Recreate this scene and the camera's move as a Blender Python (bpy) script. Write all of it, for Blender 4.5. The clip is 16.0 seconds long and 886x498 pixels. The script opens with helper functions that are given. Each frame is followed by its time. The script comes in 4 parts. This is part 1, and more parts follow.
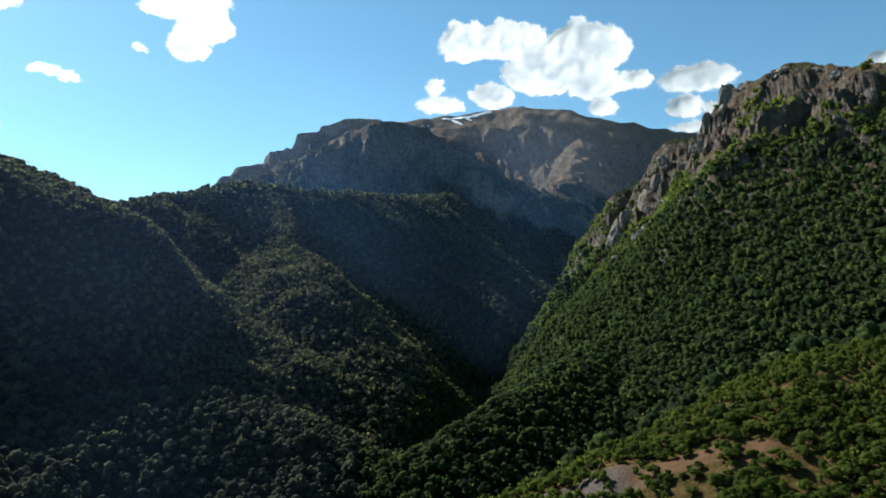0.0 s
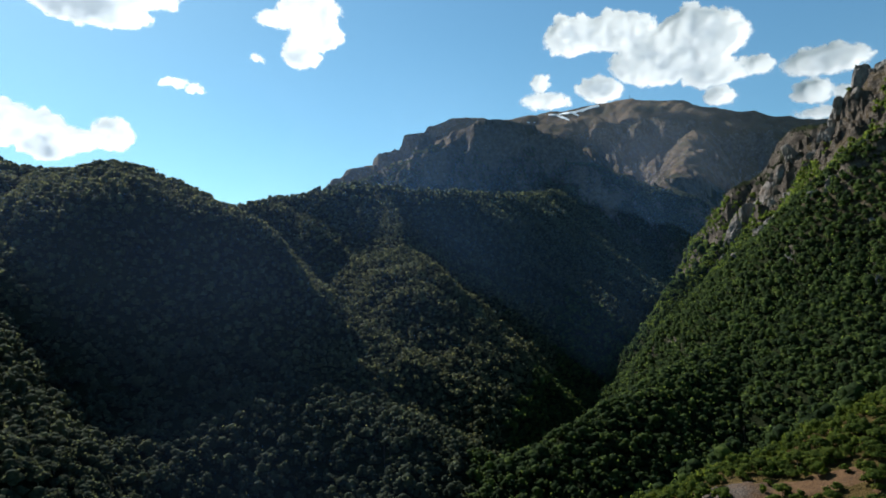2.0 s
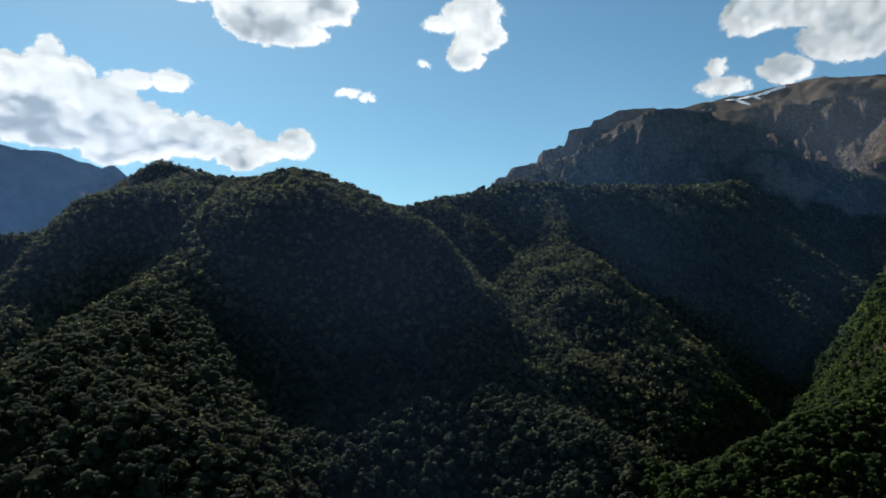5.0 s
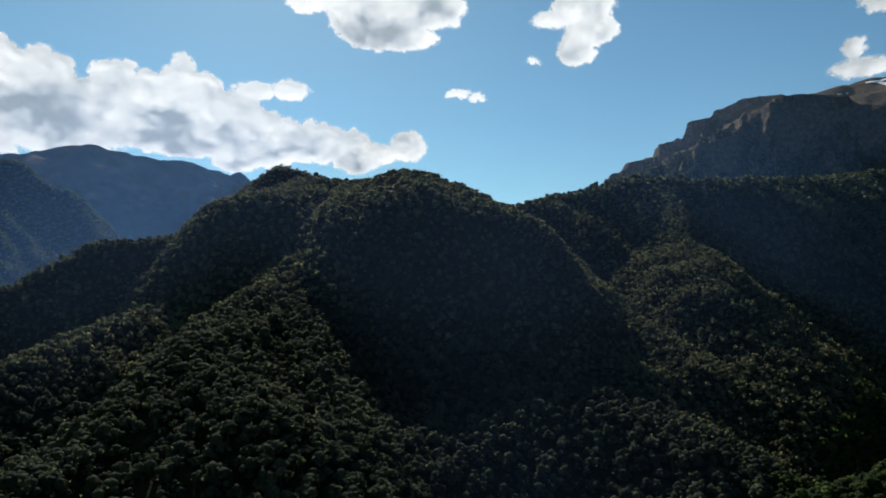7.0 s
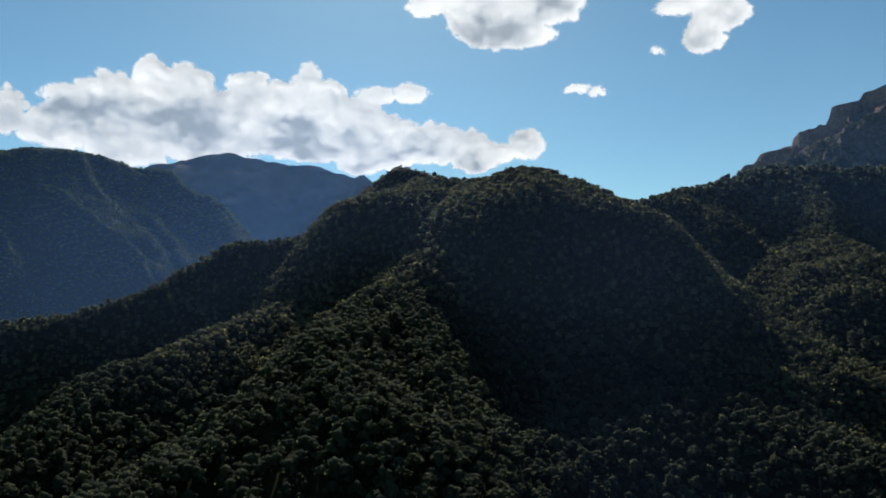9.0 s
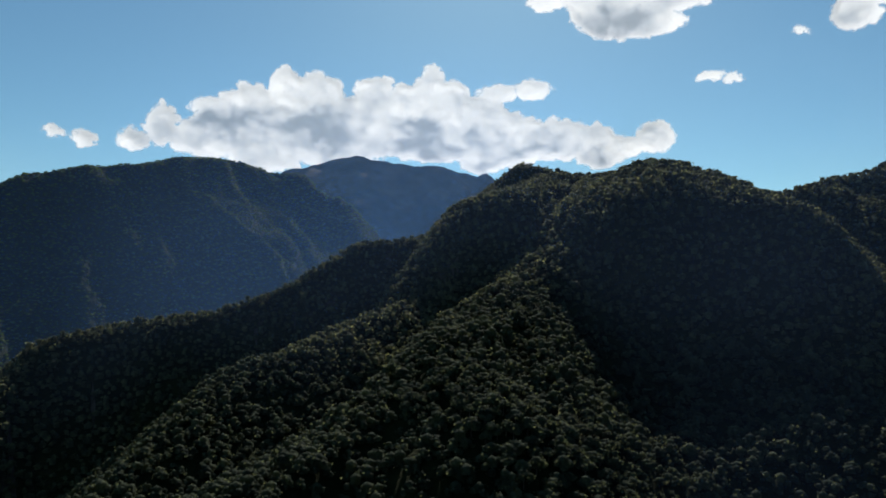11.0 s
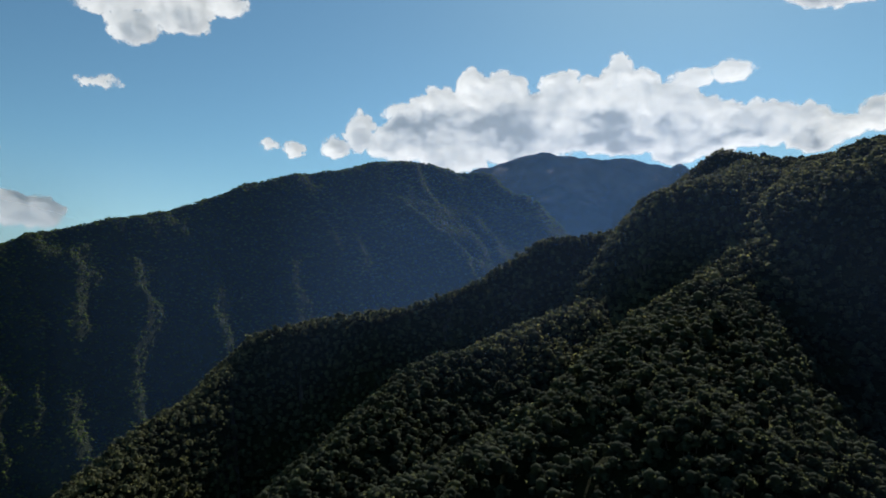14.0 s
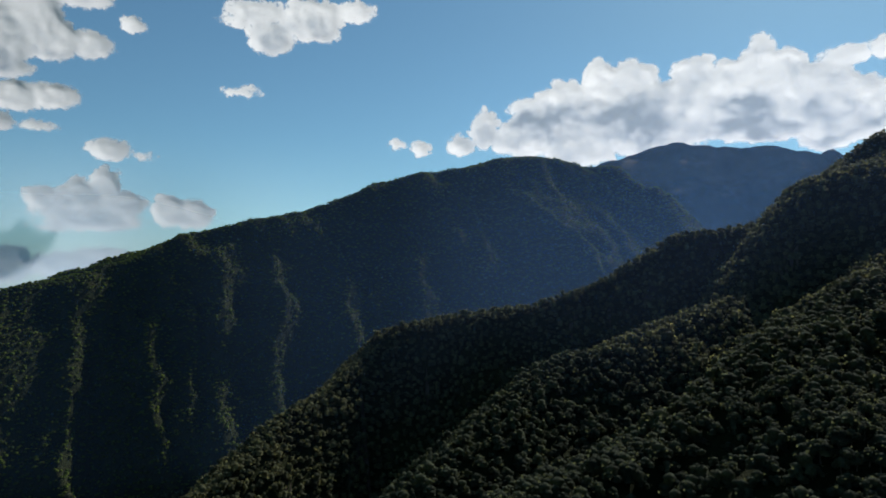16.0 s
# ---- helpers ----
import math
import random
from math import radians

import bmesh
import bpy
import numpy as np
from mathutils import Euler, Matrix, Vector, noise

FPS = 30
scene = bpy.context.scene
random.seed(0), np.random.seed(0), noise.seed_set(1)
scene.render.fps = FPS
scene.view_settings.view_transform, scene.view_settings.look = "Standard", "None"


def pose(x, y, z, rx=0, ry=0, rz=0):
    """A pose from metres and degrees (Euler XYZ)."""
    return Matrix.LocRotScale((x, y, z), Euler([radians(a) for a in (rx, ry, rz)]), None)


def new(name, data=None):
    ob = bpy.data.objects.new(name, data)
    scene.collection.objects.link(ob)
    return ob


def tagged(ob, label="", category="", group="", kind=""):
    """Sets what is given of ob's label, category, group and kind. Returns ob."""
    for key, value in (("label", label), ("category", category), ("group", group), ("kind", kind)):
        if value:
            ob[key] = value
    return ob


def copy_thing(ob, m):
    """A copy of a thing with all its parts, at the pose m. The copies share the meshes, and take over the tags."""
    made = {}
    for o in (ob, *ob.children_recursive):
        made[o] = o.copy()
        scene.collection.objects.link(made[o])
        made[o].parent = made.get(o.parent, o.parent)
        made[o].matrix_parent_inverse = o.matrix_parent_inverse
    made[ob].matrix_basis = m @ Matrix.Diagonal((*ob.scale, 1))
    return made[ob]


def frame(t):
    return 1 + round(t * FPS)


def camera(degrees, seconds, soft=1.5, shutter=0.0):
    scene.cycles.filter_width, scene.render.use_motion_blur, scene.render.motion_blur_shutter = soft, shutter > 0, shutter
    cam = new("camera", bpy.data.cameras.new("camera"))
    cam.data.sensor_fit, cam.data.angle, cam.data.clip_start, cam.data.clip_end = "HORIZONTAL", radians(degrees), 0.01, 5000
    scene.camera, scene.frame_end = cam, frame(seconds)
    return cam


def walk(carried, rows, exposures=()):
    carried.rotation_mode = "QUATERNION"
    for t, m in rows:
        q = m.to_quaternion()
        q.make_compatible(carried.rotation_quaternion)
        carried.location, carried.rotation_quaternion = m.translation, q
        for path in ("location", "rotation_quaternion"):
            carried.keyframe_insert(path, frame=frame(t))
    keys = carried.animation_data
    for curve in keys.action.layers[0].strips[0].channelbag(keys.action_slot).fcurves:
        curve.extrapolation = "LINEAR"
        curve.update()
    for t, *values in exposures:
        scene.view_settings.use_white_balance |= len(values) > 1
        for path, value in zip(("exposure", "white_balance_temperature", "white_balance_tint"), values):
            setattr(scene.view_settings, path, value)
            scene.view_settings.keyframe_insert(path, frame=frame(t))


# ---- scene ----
# ---- camera: a drone that drifts forward over the gorge and turns to its left ----
EYE = 300.0
cam = camera(65.92, 16.0, soft=1.7)
ROWS = [
    (0.0, 0.00, 0.00, 0.00, 0.00, 3.90, 0.18),
    (0.5, 0.33, 1.80, 0.36, 1.95, 3.87, 0.13),
    (1.0, 0.58, 3.60, 0.69, 4.39, 3.86, 0.13),
    (1.5, 0.75, 5.40, 0.98, 6.80, 3.80, 0.11),
    (2.0, 0.83, 7.20, 1.24, 8.94, 3.77, 0.11),
    (2.5, 0.84, 9.01, 1.47, 11.29, 3.77, 0.05),
    (3.0, 0.78, 10.81, 1.67, 13.64, 3.70, 0.15),
    (3.5, 0.63, 12.61, 1.84, 15.94, 3.70, 0.14),
    (4.0, 0.41, 14.40, 1.99, 18.22, 3.68, 0.08),
    (6.5, -1.80, 23.19, 2.44, 29.80, 3.58, -0.02),
    (7.0, -2.46, 24.90, 2.49, 32.16, 3.57, -0.01),
    (7.5, -3.18, 26.59, 2.52, 34.60, 3.56, -0.06),
    (8.0, -3.97, 28.26, 2.55, 37.05, 3.54, -0.06),
    (8.5, -4.84, 29.91, 2.57, 39.58, 3.51, -0.10),
    (9.0, -5.76, 31.53, 2.58, 42.17, 3.47, -0.08),
    (11.5, -11.36, 39.17, 2.67, 55.13, 3.27, -0.11),
    (12.0, -12.67, 40.60, 2.70, 57.71, 3.24, -0.07),
    (12.5, -14.04, 41.99, 2.74, 60.32, 3.21, -0.09),
    (13.0, -15.46, 43.33, 2.79, 62.94, 3.15, -0.12),
    (13.5, -16.95, 44.63, 2.86, 65.60, 3.10, -0.08),
    (14.0, -18.49, 45.89, 2.94, 68.24, 3.05, -0.05),
    (14.5, -20.08, 47.10, 3.04, 70.89, 2.99, -0.04),
    (15.0, -21.73, 48.26, 3.16, 73.52, 2.94, -0.01),
    (15.5, -23.44, 49.37, 3.30, 76.16, 2.83, -0.04),
    (16.0, -25.20, 50.43, 3.47, 78.80, 2.74, -0.03),
]
EXPOSURES = [(0.0, 1.08, 5850, 8.8), (2.0, 0.84, 5850, 8.8), (4.0, 0.52, 5900, 10.3), (6.5, 0.32, 5950, 12.0), (9.0, 0.27, 5980, 13.0), (16.0, 0.18, 5980, 13.0)]
walk(cam, [(t, pose(x, y, EYE + z, 90 + pitch, roll, yaw)) for t, x, y, z, yaw, pitch, roll in ROWS], EXPOSURES)

# ---- light: a low afternoon sun ahead and to the left, under a clear sky ----
SUN_BEARING, SUN_HEIGHT = 48.0, 38.0   # degrees left of straight ahead, degrees above level
sb, sh = radians(SUN_BEARING), radians(SUN_HEIGHT)
SUN_WAY = Vector((-math.sin(sb) * math.cos(sh), math.cos(sb) * math.cos(sh), math.sin(sh)))
world = bpy.data.worlds.new("sky")
scene.world = world
world.use_nodes = True
wn, wl = world.node_tree.nodes, world.node_tree.links
sky = wn.new("ShaderNodeTexSky")
sky.sky_type, sky.sun_disc = "NISHITA", False
sky.sun_elevation, sky.sun_rotation = sh, -sb
sky.altitude, sky.air_density, sky.dust_density, sky.ozone_density = 1200, 1.0, 0.6, 1.2
wn["Background"].inputs["Strength"].default_value = 0.070
air = wn.new("ShaderNodeMix")   # the clear, slightly green-blue mountain air
air.data_type, air.blend_type = "RGBA", "MULTIPLY"
air.inputs["Factor"].default_value, air.inputs[7].default_value = 1.0, (0.76, 1.035, 0.94, 1)
wl.new(sky.outputs[0], air.inputs[6]), wl.new(air.outputs[2], wn["Background"].inputs["Color"])
sun = new("sun", bpy.data.lights.new("sun", "SUN"))
sun.data.energy, sun.data.angle, sun.data.color = 5.0, radians(0.53), (1.0, 0.93, 0.82)
sun.matrix_world = SUN_WAY.to_track_quat("Z", "Y").to_matrix().to_4x4()


# ---- materials ----
def material(name, rough=0.9, spec=0.15):
    m = bpy.data.materials.new(name)
    m.use_nodes = True
    b = m.node_tree.nodes["Principled BSDF"]
    b.inputs["Roughness"].default_value = rough
    b.inputs["Specular IOR Level"].default_value = spec
    return m, m.node_tree.nodes, m.node_tree.links, b


def noise_node(nodes, links, scale, detail=6.0, rough=0.6, source=None):
    n = nodes.new("ShaderNodeTexNoise")
    n.inputs["Scale"].default_value, n.inputs["Detail"].default_value, n.inputs["Roughness"].default_value = scale, detail, rough
    if source is None:
        source = nodes.new("ShaderNodeNewGeometry").outputs["Position"]
    links.new(source, n.inputs["Vector"])
    return n.outputs["Fac"]


def ramp_node(nodes, links, fac, stops):
    r = nodes.new("ShaderNodeValToRGB")
    while len(r.color_ramp.elements) < len(stops):
        r.color_ramp.elements.new(0.5)
    for e, (at, c) in zip(r.color_ramp.elements, stops):
        e.position, e.color = at, (*c, 1) if len(c) == 3 else c
    links.new(fac, r.inputs["Fac"])
    return r.outputs["Color"]


def mix_node(nodes, links, fac, a, b):
    m = nodes.new("ShaderNodeMix")
    m.data_type = "RGBA"
    links.new(fac, m.inputs["Factor"])
    for socket, value in ((m.inputs[6], a), (m.inputs[7], b)):
        if isinstance(value, tuple):
            socket.default_value = (*value, 1)
        else:
            links.new(value, socket)
    return m.outputs[2]


def math_node(nodes, links, op, a, b=0.0, c=0.0):
    m = nodes.new("ShaderNodeMath")
    m.operation = op
    for socket, value in zip(m.inputs, (a, b, c)):
        if isinstance(value, (int, float)):
            socket.default_value = value
        else:
            links.new(value, socket)
    return m.outputs[0]


def range_node(nodes, links, value, lo, hi, out_lo=0.0, out_hi=1.0):
    m = nodes.new("ShaderNodeMapRange")
    m.interpolation_type = "SMOOTHSTEP"
    for key, v in (("From Min", lo), ("From Max", hi), ("To Min", out_lo), ("To Max", out_hi)):
        m.inputs[key].default_value = v
    links.new(value, m.inputs["Value"])
    return m.outputs["Result"]


def bump_node(nodes, links, height, strength, distance, bsdf):
    b = nodes.new("ShaderNodeBump")
    b.inputs["Strength"].default_value, b.inputs["Distance"].default_value = strength, distance
    links.new(height, b.inputs["Height"])
    links.new(b.outputs["Normal"], bsdf.inputs["Normal"])


def make_ground():
    """Forest floor and turf on the gentle ground, bare rock where it is steep, dry alpine grass high up."""
    m, n, l, b = material("hillside_ground", 0.95, 0.03)
    geo = n.new("ShaderNodeNewGeometry")
    split = n.new("ShaderNodeSeparateXYZ")
    l.new(geo.outputs["Position"], split.inputs[0])
    up = n.new("ShaderNodeSeparateXYZ")
    l.new(geo.outputs["True Normal"], up.inputs[0])
    # Forest floor colour darkened to include the shade between the crowns.
    turf = ramp_node(n, l, noise_node(n, l, 0.03, 8), [(0.3, (0.013, 0.017, 0.007)), (0.55, (0.022, 0.027, 0.010)), (0.75, (0.036, 0.036, 0.015))])
    alpine = ramp_node(n, l, noise_node(n, l, 0.006, 10, 0.65), [(0.3, (0.04, 0.042, 0.02)), (0.5, (0.090, 0.068, 0.042)), (0.7, (0.150, 0.106, 0.072))])
    rock = ramp_node(n, l, noise_node(n, l, 0.07, 12, 0.78), [(0.3, (0.05, 0.041, 0.033)), (0.48, (0.13, 0.107, 0.085)), (0.7, (0.26, 0.215, 0.17))])
    wander = math_node(n, l, "MULTIPLY", noise_node(n, l, 0.012, 8), 320.0)
    high = range_node(n, l, math_node(n, l, "ADD", split.outputs["Z"], wander), 820.0, 980.0)
    grass = ramp_node(n, l, noise_node(n, l, 0.12, 8, 0.65), [(0.3, (0.042, 0.038, 0.011)), (0.5, (0.095, 0.066, 0.023)), (0.7, (0.16, 0.105, 0.042))])
    away = n.new("ShaderNodeVectorMath")
    away.operation = "DISTANCE"
    l.new(geo.outputs["Position"], away.inputs[0])
    away.inputs[1].default_value = (170, 215, 250)
    meadow = range_node(n, l, away.outputs["Value"], 130.0, 210.0, 1.0, 0.0)
    crags = n.new("ShaderNodeVectorMath")
    crags.operation = "DISTANCE"
    l.new(geo.outputs["Position"], crags.inputs[0])
    crags.inputs[1].default_value = (480, 860, 520)
    ledges = range_node(n, l, crags.outputs["Value"], 150.0, 300.0, 1.0, 0.0)
    either = math_node(n, l, "MAXIMUM", high, ledges)
    ground = mix_node(n, l, meadow, mix_node(n, l, either, turf, alpine), grass)
    steep = math_node(n, l, "ADD", up.outputs["Z"], math_node(n, l, "MULTIPLY", noise_node(n, l, 0.05, 8), 0.28))
    bare = math_node(n, l, "MULTIPLY", range_node(n, l, steep, 0.57, 0.70, 1.0, 0.0), range_node(n, l, split.outputs["X"], -1000.0, -850.0, 0.0, 1.0))
    l.new(mix_node(n, l, bare, ground, rock), b.inputs["Base Color"])
    broken = math_node(n, l, "MULTIPLY", noise_node(n, l, 0.022, 12, 0.75), bare)
    bump_node(n, l, math_node(n, l, "MULTIPLY_ADD", broken, 5.0, noise_node(n, l, 0.11, 12, 0.75)), 1.0, 7.0, b)
    return m


def make_foliage(name, dark, mid, light, brown):
    """Broadleaf foliage: the shade changes from tree to tree, from heap to heap and in fine leafy grain; thin leaves let a little light through."""
    m, n, l, b = material(name, 0.9, 0.03)
    geo = n.new("ShaderNodeNewGeometry")
    stand = math_node(n, l, "MULTIPLY_ADD", noise_node(n, l, 0.09, 3, 0.8), 2.0, -0.72)
    grain = noise_node(n, l, 0.9, 5, 0.75)
    pick = math_node(n, l, "MULTIPLY_ADD", geo.outputs["Random Per Island"], 0.34, stand)
    pick = math_node(n, l, "MULTIPLY_ADD", math_node(n, l, "SUBTRACT", grain, 0.5), 1.1, pick)
    shade = ramp_node(n, l, pick, [(at, tuple(0.78 * v for v in c)) for at, c in ((0.0, dark), (0.45, mid), (0.85, light), (1.0, brown))])
    l.new(shade, b.inputs["Base Color"])
    bump_node(n, l, grain, 1.0, 1.6, b)
    thin = n.new("ShaderNodeBsdfTranslucent")
    glow = n.new("ShaderNodeMix")
    glow.data_type, glow.blend_type = "RGBA", "MULTIPLY"
    glow.inputs["Factor"].default_value, glow.inputs[7].default_value = 1.0, (1.6, 1.5, 0.98, 1)
    l.new(shade, glow.inputs[6]), l.new(glow.outputs[2], thin.inputs["Color"])
    both = n.new("ShaderNodeAddShader")
    l.new(b.outputs[0], both.inputs[0]), l.new(thin.outputs[0], both.inputs[1])
    l.new(both.outputs[0], n["Material Output"].inputs["Surface"])
    return m


GROUND = make_ground()
FOLIAGE = make_foliage("broadleaf_foliage", (0.020, 0.025, 0.018), (0.043, 0.052, 0.034), (0.078, 0.088, 0.053), (0.104, 0.094, 0.066))

# Browner and lighter copy: sunlight on the hill crests is put into the leaf colour.
HILL_LIT_FOLIAGE = make_foliage("hill_lit_foliage", (0.022, 0.026, 0.019), (0.058, 0.064, 0.037), (0.122, 0.128, 0.068), (0.155, 0.128, 0.082))
RIDGE_FOLIAGE = make_foliage("ridge_foliage", (0.030, 0.046, 0.009), (0.058, 0.082, 0.011), (0.094, 0.118, 0.014), (0.112, 0.112, 0.019))
# Greener trees; sunlit yellow-green patches are put into the lighter leaf colours.
GREEN_FOLIAGE = make_foliage("sunny_green_foliage", (0.009, 0.016, 0.008), (0.027, 0.042, 0.015), (0.066, 0.092, 0.023), (0.098, 0.116, 0.029))


# ---- noise on arrays ----
LATTICE = np.random.RandomState(7).rand(256, 256)


def value_noise(x, y):
    xi, yi = np.floor(x).astype(int), np.floor(y).astype(int)
    u, v = x - xi, y - yi
    u, v = u * u * (3 - 2 * u), v * v * (3 - 2 * v)
    at = lambda i, j: LATTICE[(xi + i) & 255, (yi + j) & 255]
    return (at(0, 0) * (1 - u) + at(1, 0) * u) * (1 - v) + (at(0, 1) * (1 - u) + at(1, 1) * u) * v


def fractal(x, y, octaves=5, gain=0.5):
    total, amp, norm = 0.0, 1.0, 0.0
    for k in range(octaves):
        total = total + amp * value_noise(x * 2 ** k + 17.3 * k, y * 2 ** k + 41.7 * k)
        norm, amp = norm + amp, amp * gain
    return total / norm


def ridged(x, y, octaves=4):
    total, amp, norm = 0.0, 1.0, 0.0
    for k in range(octaves):
        total = total + amp * (1 - np.abs(2 * value_noise(x * 2 ** k + 5.1 * k, y * 2 ** k + 9.7 * k) - 1))
        norm, amp = norm + amp, amp * 0.5
    return total / norm


def blocks(x, y, size, seed):
    """Angular blocks: every cell of an uneven mosaic is lifted and tilted as one piece; from -1 to 1."""
    x, y = x / size, y / size
    xi, yi = np.floor(x).astype(int), np.floor(y).astype(int)
    nearest, lift = np.full(x.shape, 9.0), np.zeros(x.shape)
    at = lambda i, j, k: LATTICE[(i * 3 + k * 71 + seed) & 255, (j * 5 + k * 37 + seed * 3) & 255]
    for i in (-1, 0, 1):
        for j in (-1, 0, 1):
            cx, cy = xi + i, yi + j
            dx, dy = x - cx - at(cx, cy, 0), y - cy - at(cx, cy, 1)
            d = dx * dx + dy * dy
            closer = d < nearest
            tilted = 2 * at(cx, cy, 2) - 1 + 1.4 * (at(cx, cy, 3) - 0.5) * dx + 1.4 * (at(cx, cy, 4) - 0.5) * dy
            nearest, lift = np.where(closer, d, nearest), np.where(closer, tilted, lift)
    return lift


# ---- the land: crest lines (x, y, height) placed to fit the skylines in the camera's view, and the slopes that fall from them ----
RIDGE_HILL = [(-609, 677, 454), (-574, 694, 446), (-521, 711, 445), (-488, 710, 452), (-444, 739, 437), (-425, 742, 412)]
RIDGE_ARM = [(-432, 741, 422), (-416, 744, 402), (-371, 746, 364), (-310, 741, 322), (-225, 730, 277), (-159, 717, 243), (-98, 697, 201), (-43, 663, 158)]
RIDGE_SPUR = [(-476, 740, 454), (-478, 660, 428), (-472, 591, 396), (-458, 520, 348), (-445, 455, 316), (-405, 390, 292), (-359, 328, 275), (-318, 292, 260), (-285, 276, 250)]
RIDGE_FOOT = [(-359, 317, 272), (-345, 262, 246), (-325, 219, 229), (-292, 150, 220), (-276, 104, 189)]
RIDGE_KNOB = [(-420, 560, 322), (-388, 520, 280), (-352, 478, 250), (-330, 448, 218)]
RIDGE_NOSE = [(-438, 448, 311), (-359, 385, 276), (-283, 334, 245), (-224, 292, 211), (-195, 265, 181)]
RIDGE_APRON = [(-267, 407, 213), (-256, 467, 227), (-226, 510, 234), (-182, 533, 233), (-139, 544, 221), (-93, 536, 206)]
RIDGE_CONE = [(-621, 729, 455), (-662, 704, 472), (-681, 679, 479), (-706, 642, 438), (-729, 600, 380), (-747, 543, 372), (-769, 490, 365), (-785, 441, 339), (-796, 396, 312), (-821, 320, 280), (-861, 205, 265), (-854, 149, 255), (-814, 99, 212), (-740, 27, 168), (-637, -48, 123), (-539, -116, 85)]
RIDGE_SHOULDER = [(-626, 516, 314), (-588, 376, 273), (-556, 257, 248), (-504, 193, 222), (-421, 111, 180)]
RIDGE_SADDLE = [(-443, 798, 425), (-472, 873, 433), (-455, 927, 434), (-432, 982, 451), (-388, 1065, 467), (-352, 1140, 495), (-332, 1188, 502), (-254, 1289, 499), (-194, 1401, 514), (-118, 1710, 552), (-36, 2114, 612), (46, 2614, 700)]
RIDGE_ISLAND = [(-290, 1179, 481), (-214, 1010, 376), (-176, 952, 352), (-150, 905, 330), (-118, 868, 284), (-124, 820, 266), (-100, 785, 252), (-72, 752, 214), (-57, 725, 196), (-45, 693, 172)]
RIDGE_CLIFF = [(-1094, 3007, 750), (-930, 3062, 841), (-850, 3085, 893), (-785, 3102, 905), (-736, 3114, 969), (-665, 3130, 992), (-616, 3140, 1062), (-539, 3154, 1098), (-390, 3226, 1134)]
RIDGE_TABLE = [(-400, 3215, 1134), (-330, 3255, 1142), (-259, 3290, 1147), (-183, 3495, 1186)]
RIDGE_BLUFF = [(-538, 2646, 704), (-416, 2718, 895), (-312, 2783, 983), (-220, 2791, 1014), (-103, 2798, 1003), (15, 2800, 941), (106, 2748, 810)]
RIDGE_SUMMIT = [(-236, 4093, 1353), (-15, 4200, 1410), (315, 4288, 1476), (524, 4268, 1492), (769, 4231, 1460), (843, 4217, 1432), (1093, 4107, 1352), (1388, 3964, 1260), (1453, 3887, 1235), (1797, 3685, 1134), (2571, 3064, 1005)]
RIDGE_BUTTRESS = [(778, 3822, 1200), (630, 3239, 935), (511, 2956, 797), (413, 2466, 510)]
RIDGE_TOWER = [(330, 1345, 392), (325, 1305, 433), (326, 1260, 485), (371, 1215, 524), (396, 1175, 564), (427, 1143, 570), (465, 1106, 573), (446, 1006, 603)]
RIDGE_STEP = [(392, 1165, 560), (360, 1150, 512), (322, 1155, 445), (285, 1160, 388), (240, 1160, 345), (205, 1150, 314)]
RIDGE_BROW = [(465, 1106, 573), (446, 1006, 603), (454, 969, 601), (480, 926, 602)]
RIDGE_CRAG = [(478, 930, 602), (483, 921, 602), (487, 913, 616), (508, 862, 596), (535, 809, 578), (636, 636, 550), (770, 359, 512), (800, 0, 470)]
RIDGE_FLANK = [(431, 968, 525), (338, 915, 424), (262, 850, 330), (205, 770, 268), (122, 689, 234), (46, 598, 209), (-35, 499, 185), (-55, 467, 170), (-82, 422, 143)]
RIDGE_NEAR = [(17, 254, 227), (46, 261, 235), (76, 270, 246), (105, 276, 257), (130, 281, 268), (156, 285, 277), (184, 286, 282), (269, 269, 307), (408, 190, 347)]
RIDGE_FAR = [(-675, -1075, 190), (-1172, -753, 230), (-1419, -504, 290), (-1468, -427, 311), (-1525, -340, 347), (-1571, -275, 381), (-1604, -211, 410), (-1635, -133, 431), (-1674, -10, 465), (-1705, 71, 492), (-1765, 242, 562), (-1792, 394, 601), (-1845, 596, 649), (-1878, 725, 661), (-1893, 816, 650), (-1897, 931, 647)]
RIDGE_BLUE = [(-3641, 1511, 907), (-3551, 1717, 956), (-3478, 1863, 1019), (-3399, 2006, 1066), (-3347, 2094, 1005), (-3255, 2237, 1019), (-3132, 2408, 1005), (-3052, 2510, 956), (-2969, 2609, 921), (-2734, 2856, 817), (-2318, 3206, 645)]
RIB_END = [(-2075, 1016, 680), (-1974, 1106, 585), (-1846, 1223, 467), (-1691, 1306, 358)]
RIB_EAST = [(-1949, 839, 658), (-1759, 826, 528), (-1597, 841, 420), (-1477, 855, 337)]
RIB_WEST = [(-1837, 552, 635), (-1754, 585, 563), (-1598, 667, 454), (-1458, 691, 362), (-1355, 699, 285)]
RIB_LONG = [(-1691, 65, 489), (-1491, 127, 354), (-1324, 150, 241), (-1206, 158, 162)]
RIB_BROKEN = [(-1559, -267, 379), (-1419, -173, 273), (-1272, -138, 171), (-1106, -82, 54)]
RIB_LOW = [(-1427, -265, 285), (-1305, -222, 198), (-1182, -179, 110), (-1107, -148, 56)]
RIB_SHORT = [(-1569, -117, 411), (-1382, -102, 284), (-1224, -78, 174), (-1137, -55, 115)]
RIB_MIDDLE = [(-1545, -3, 379), (-1344, -14, 243), (-1238, -9, 171), (-1128, -11, 97)]
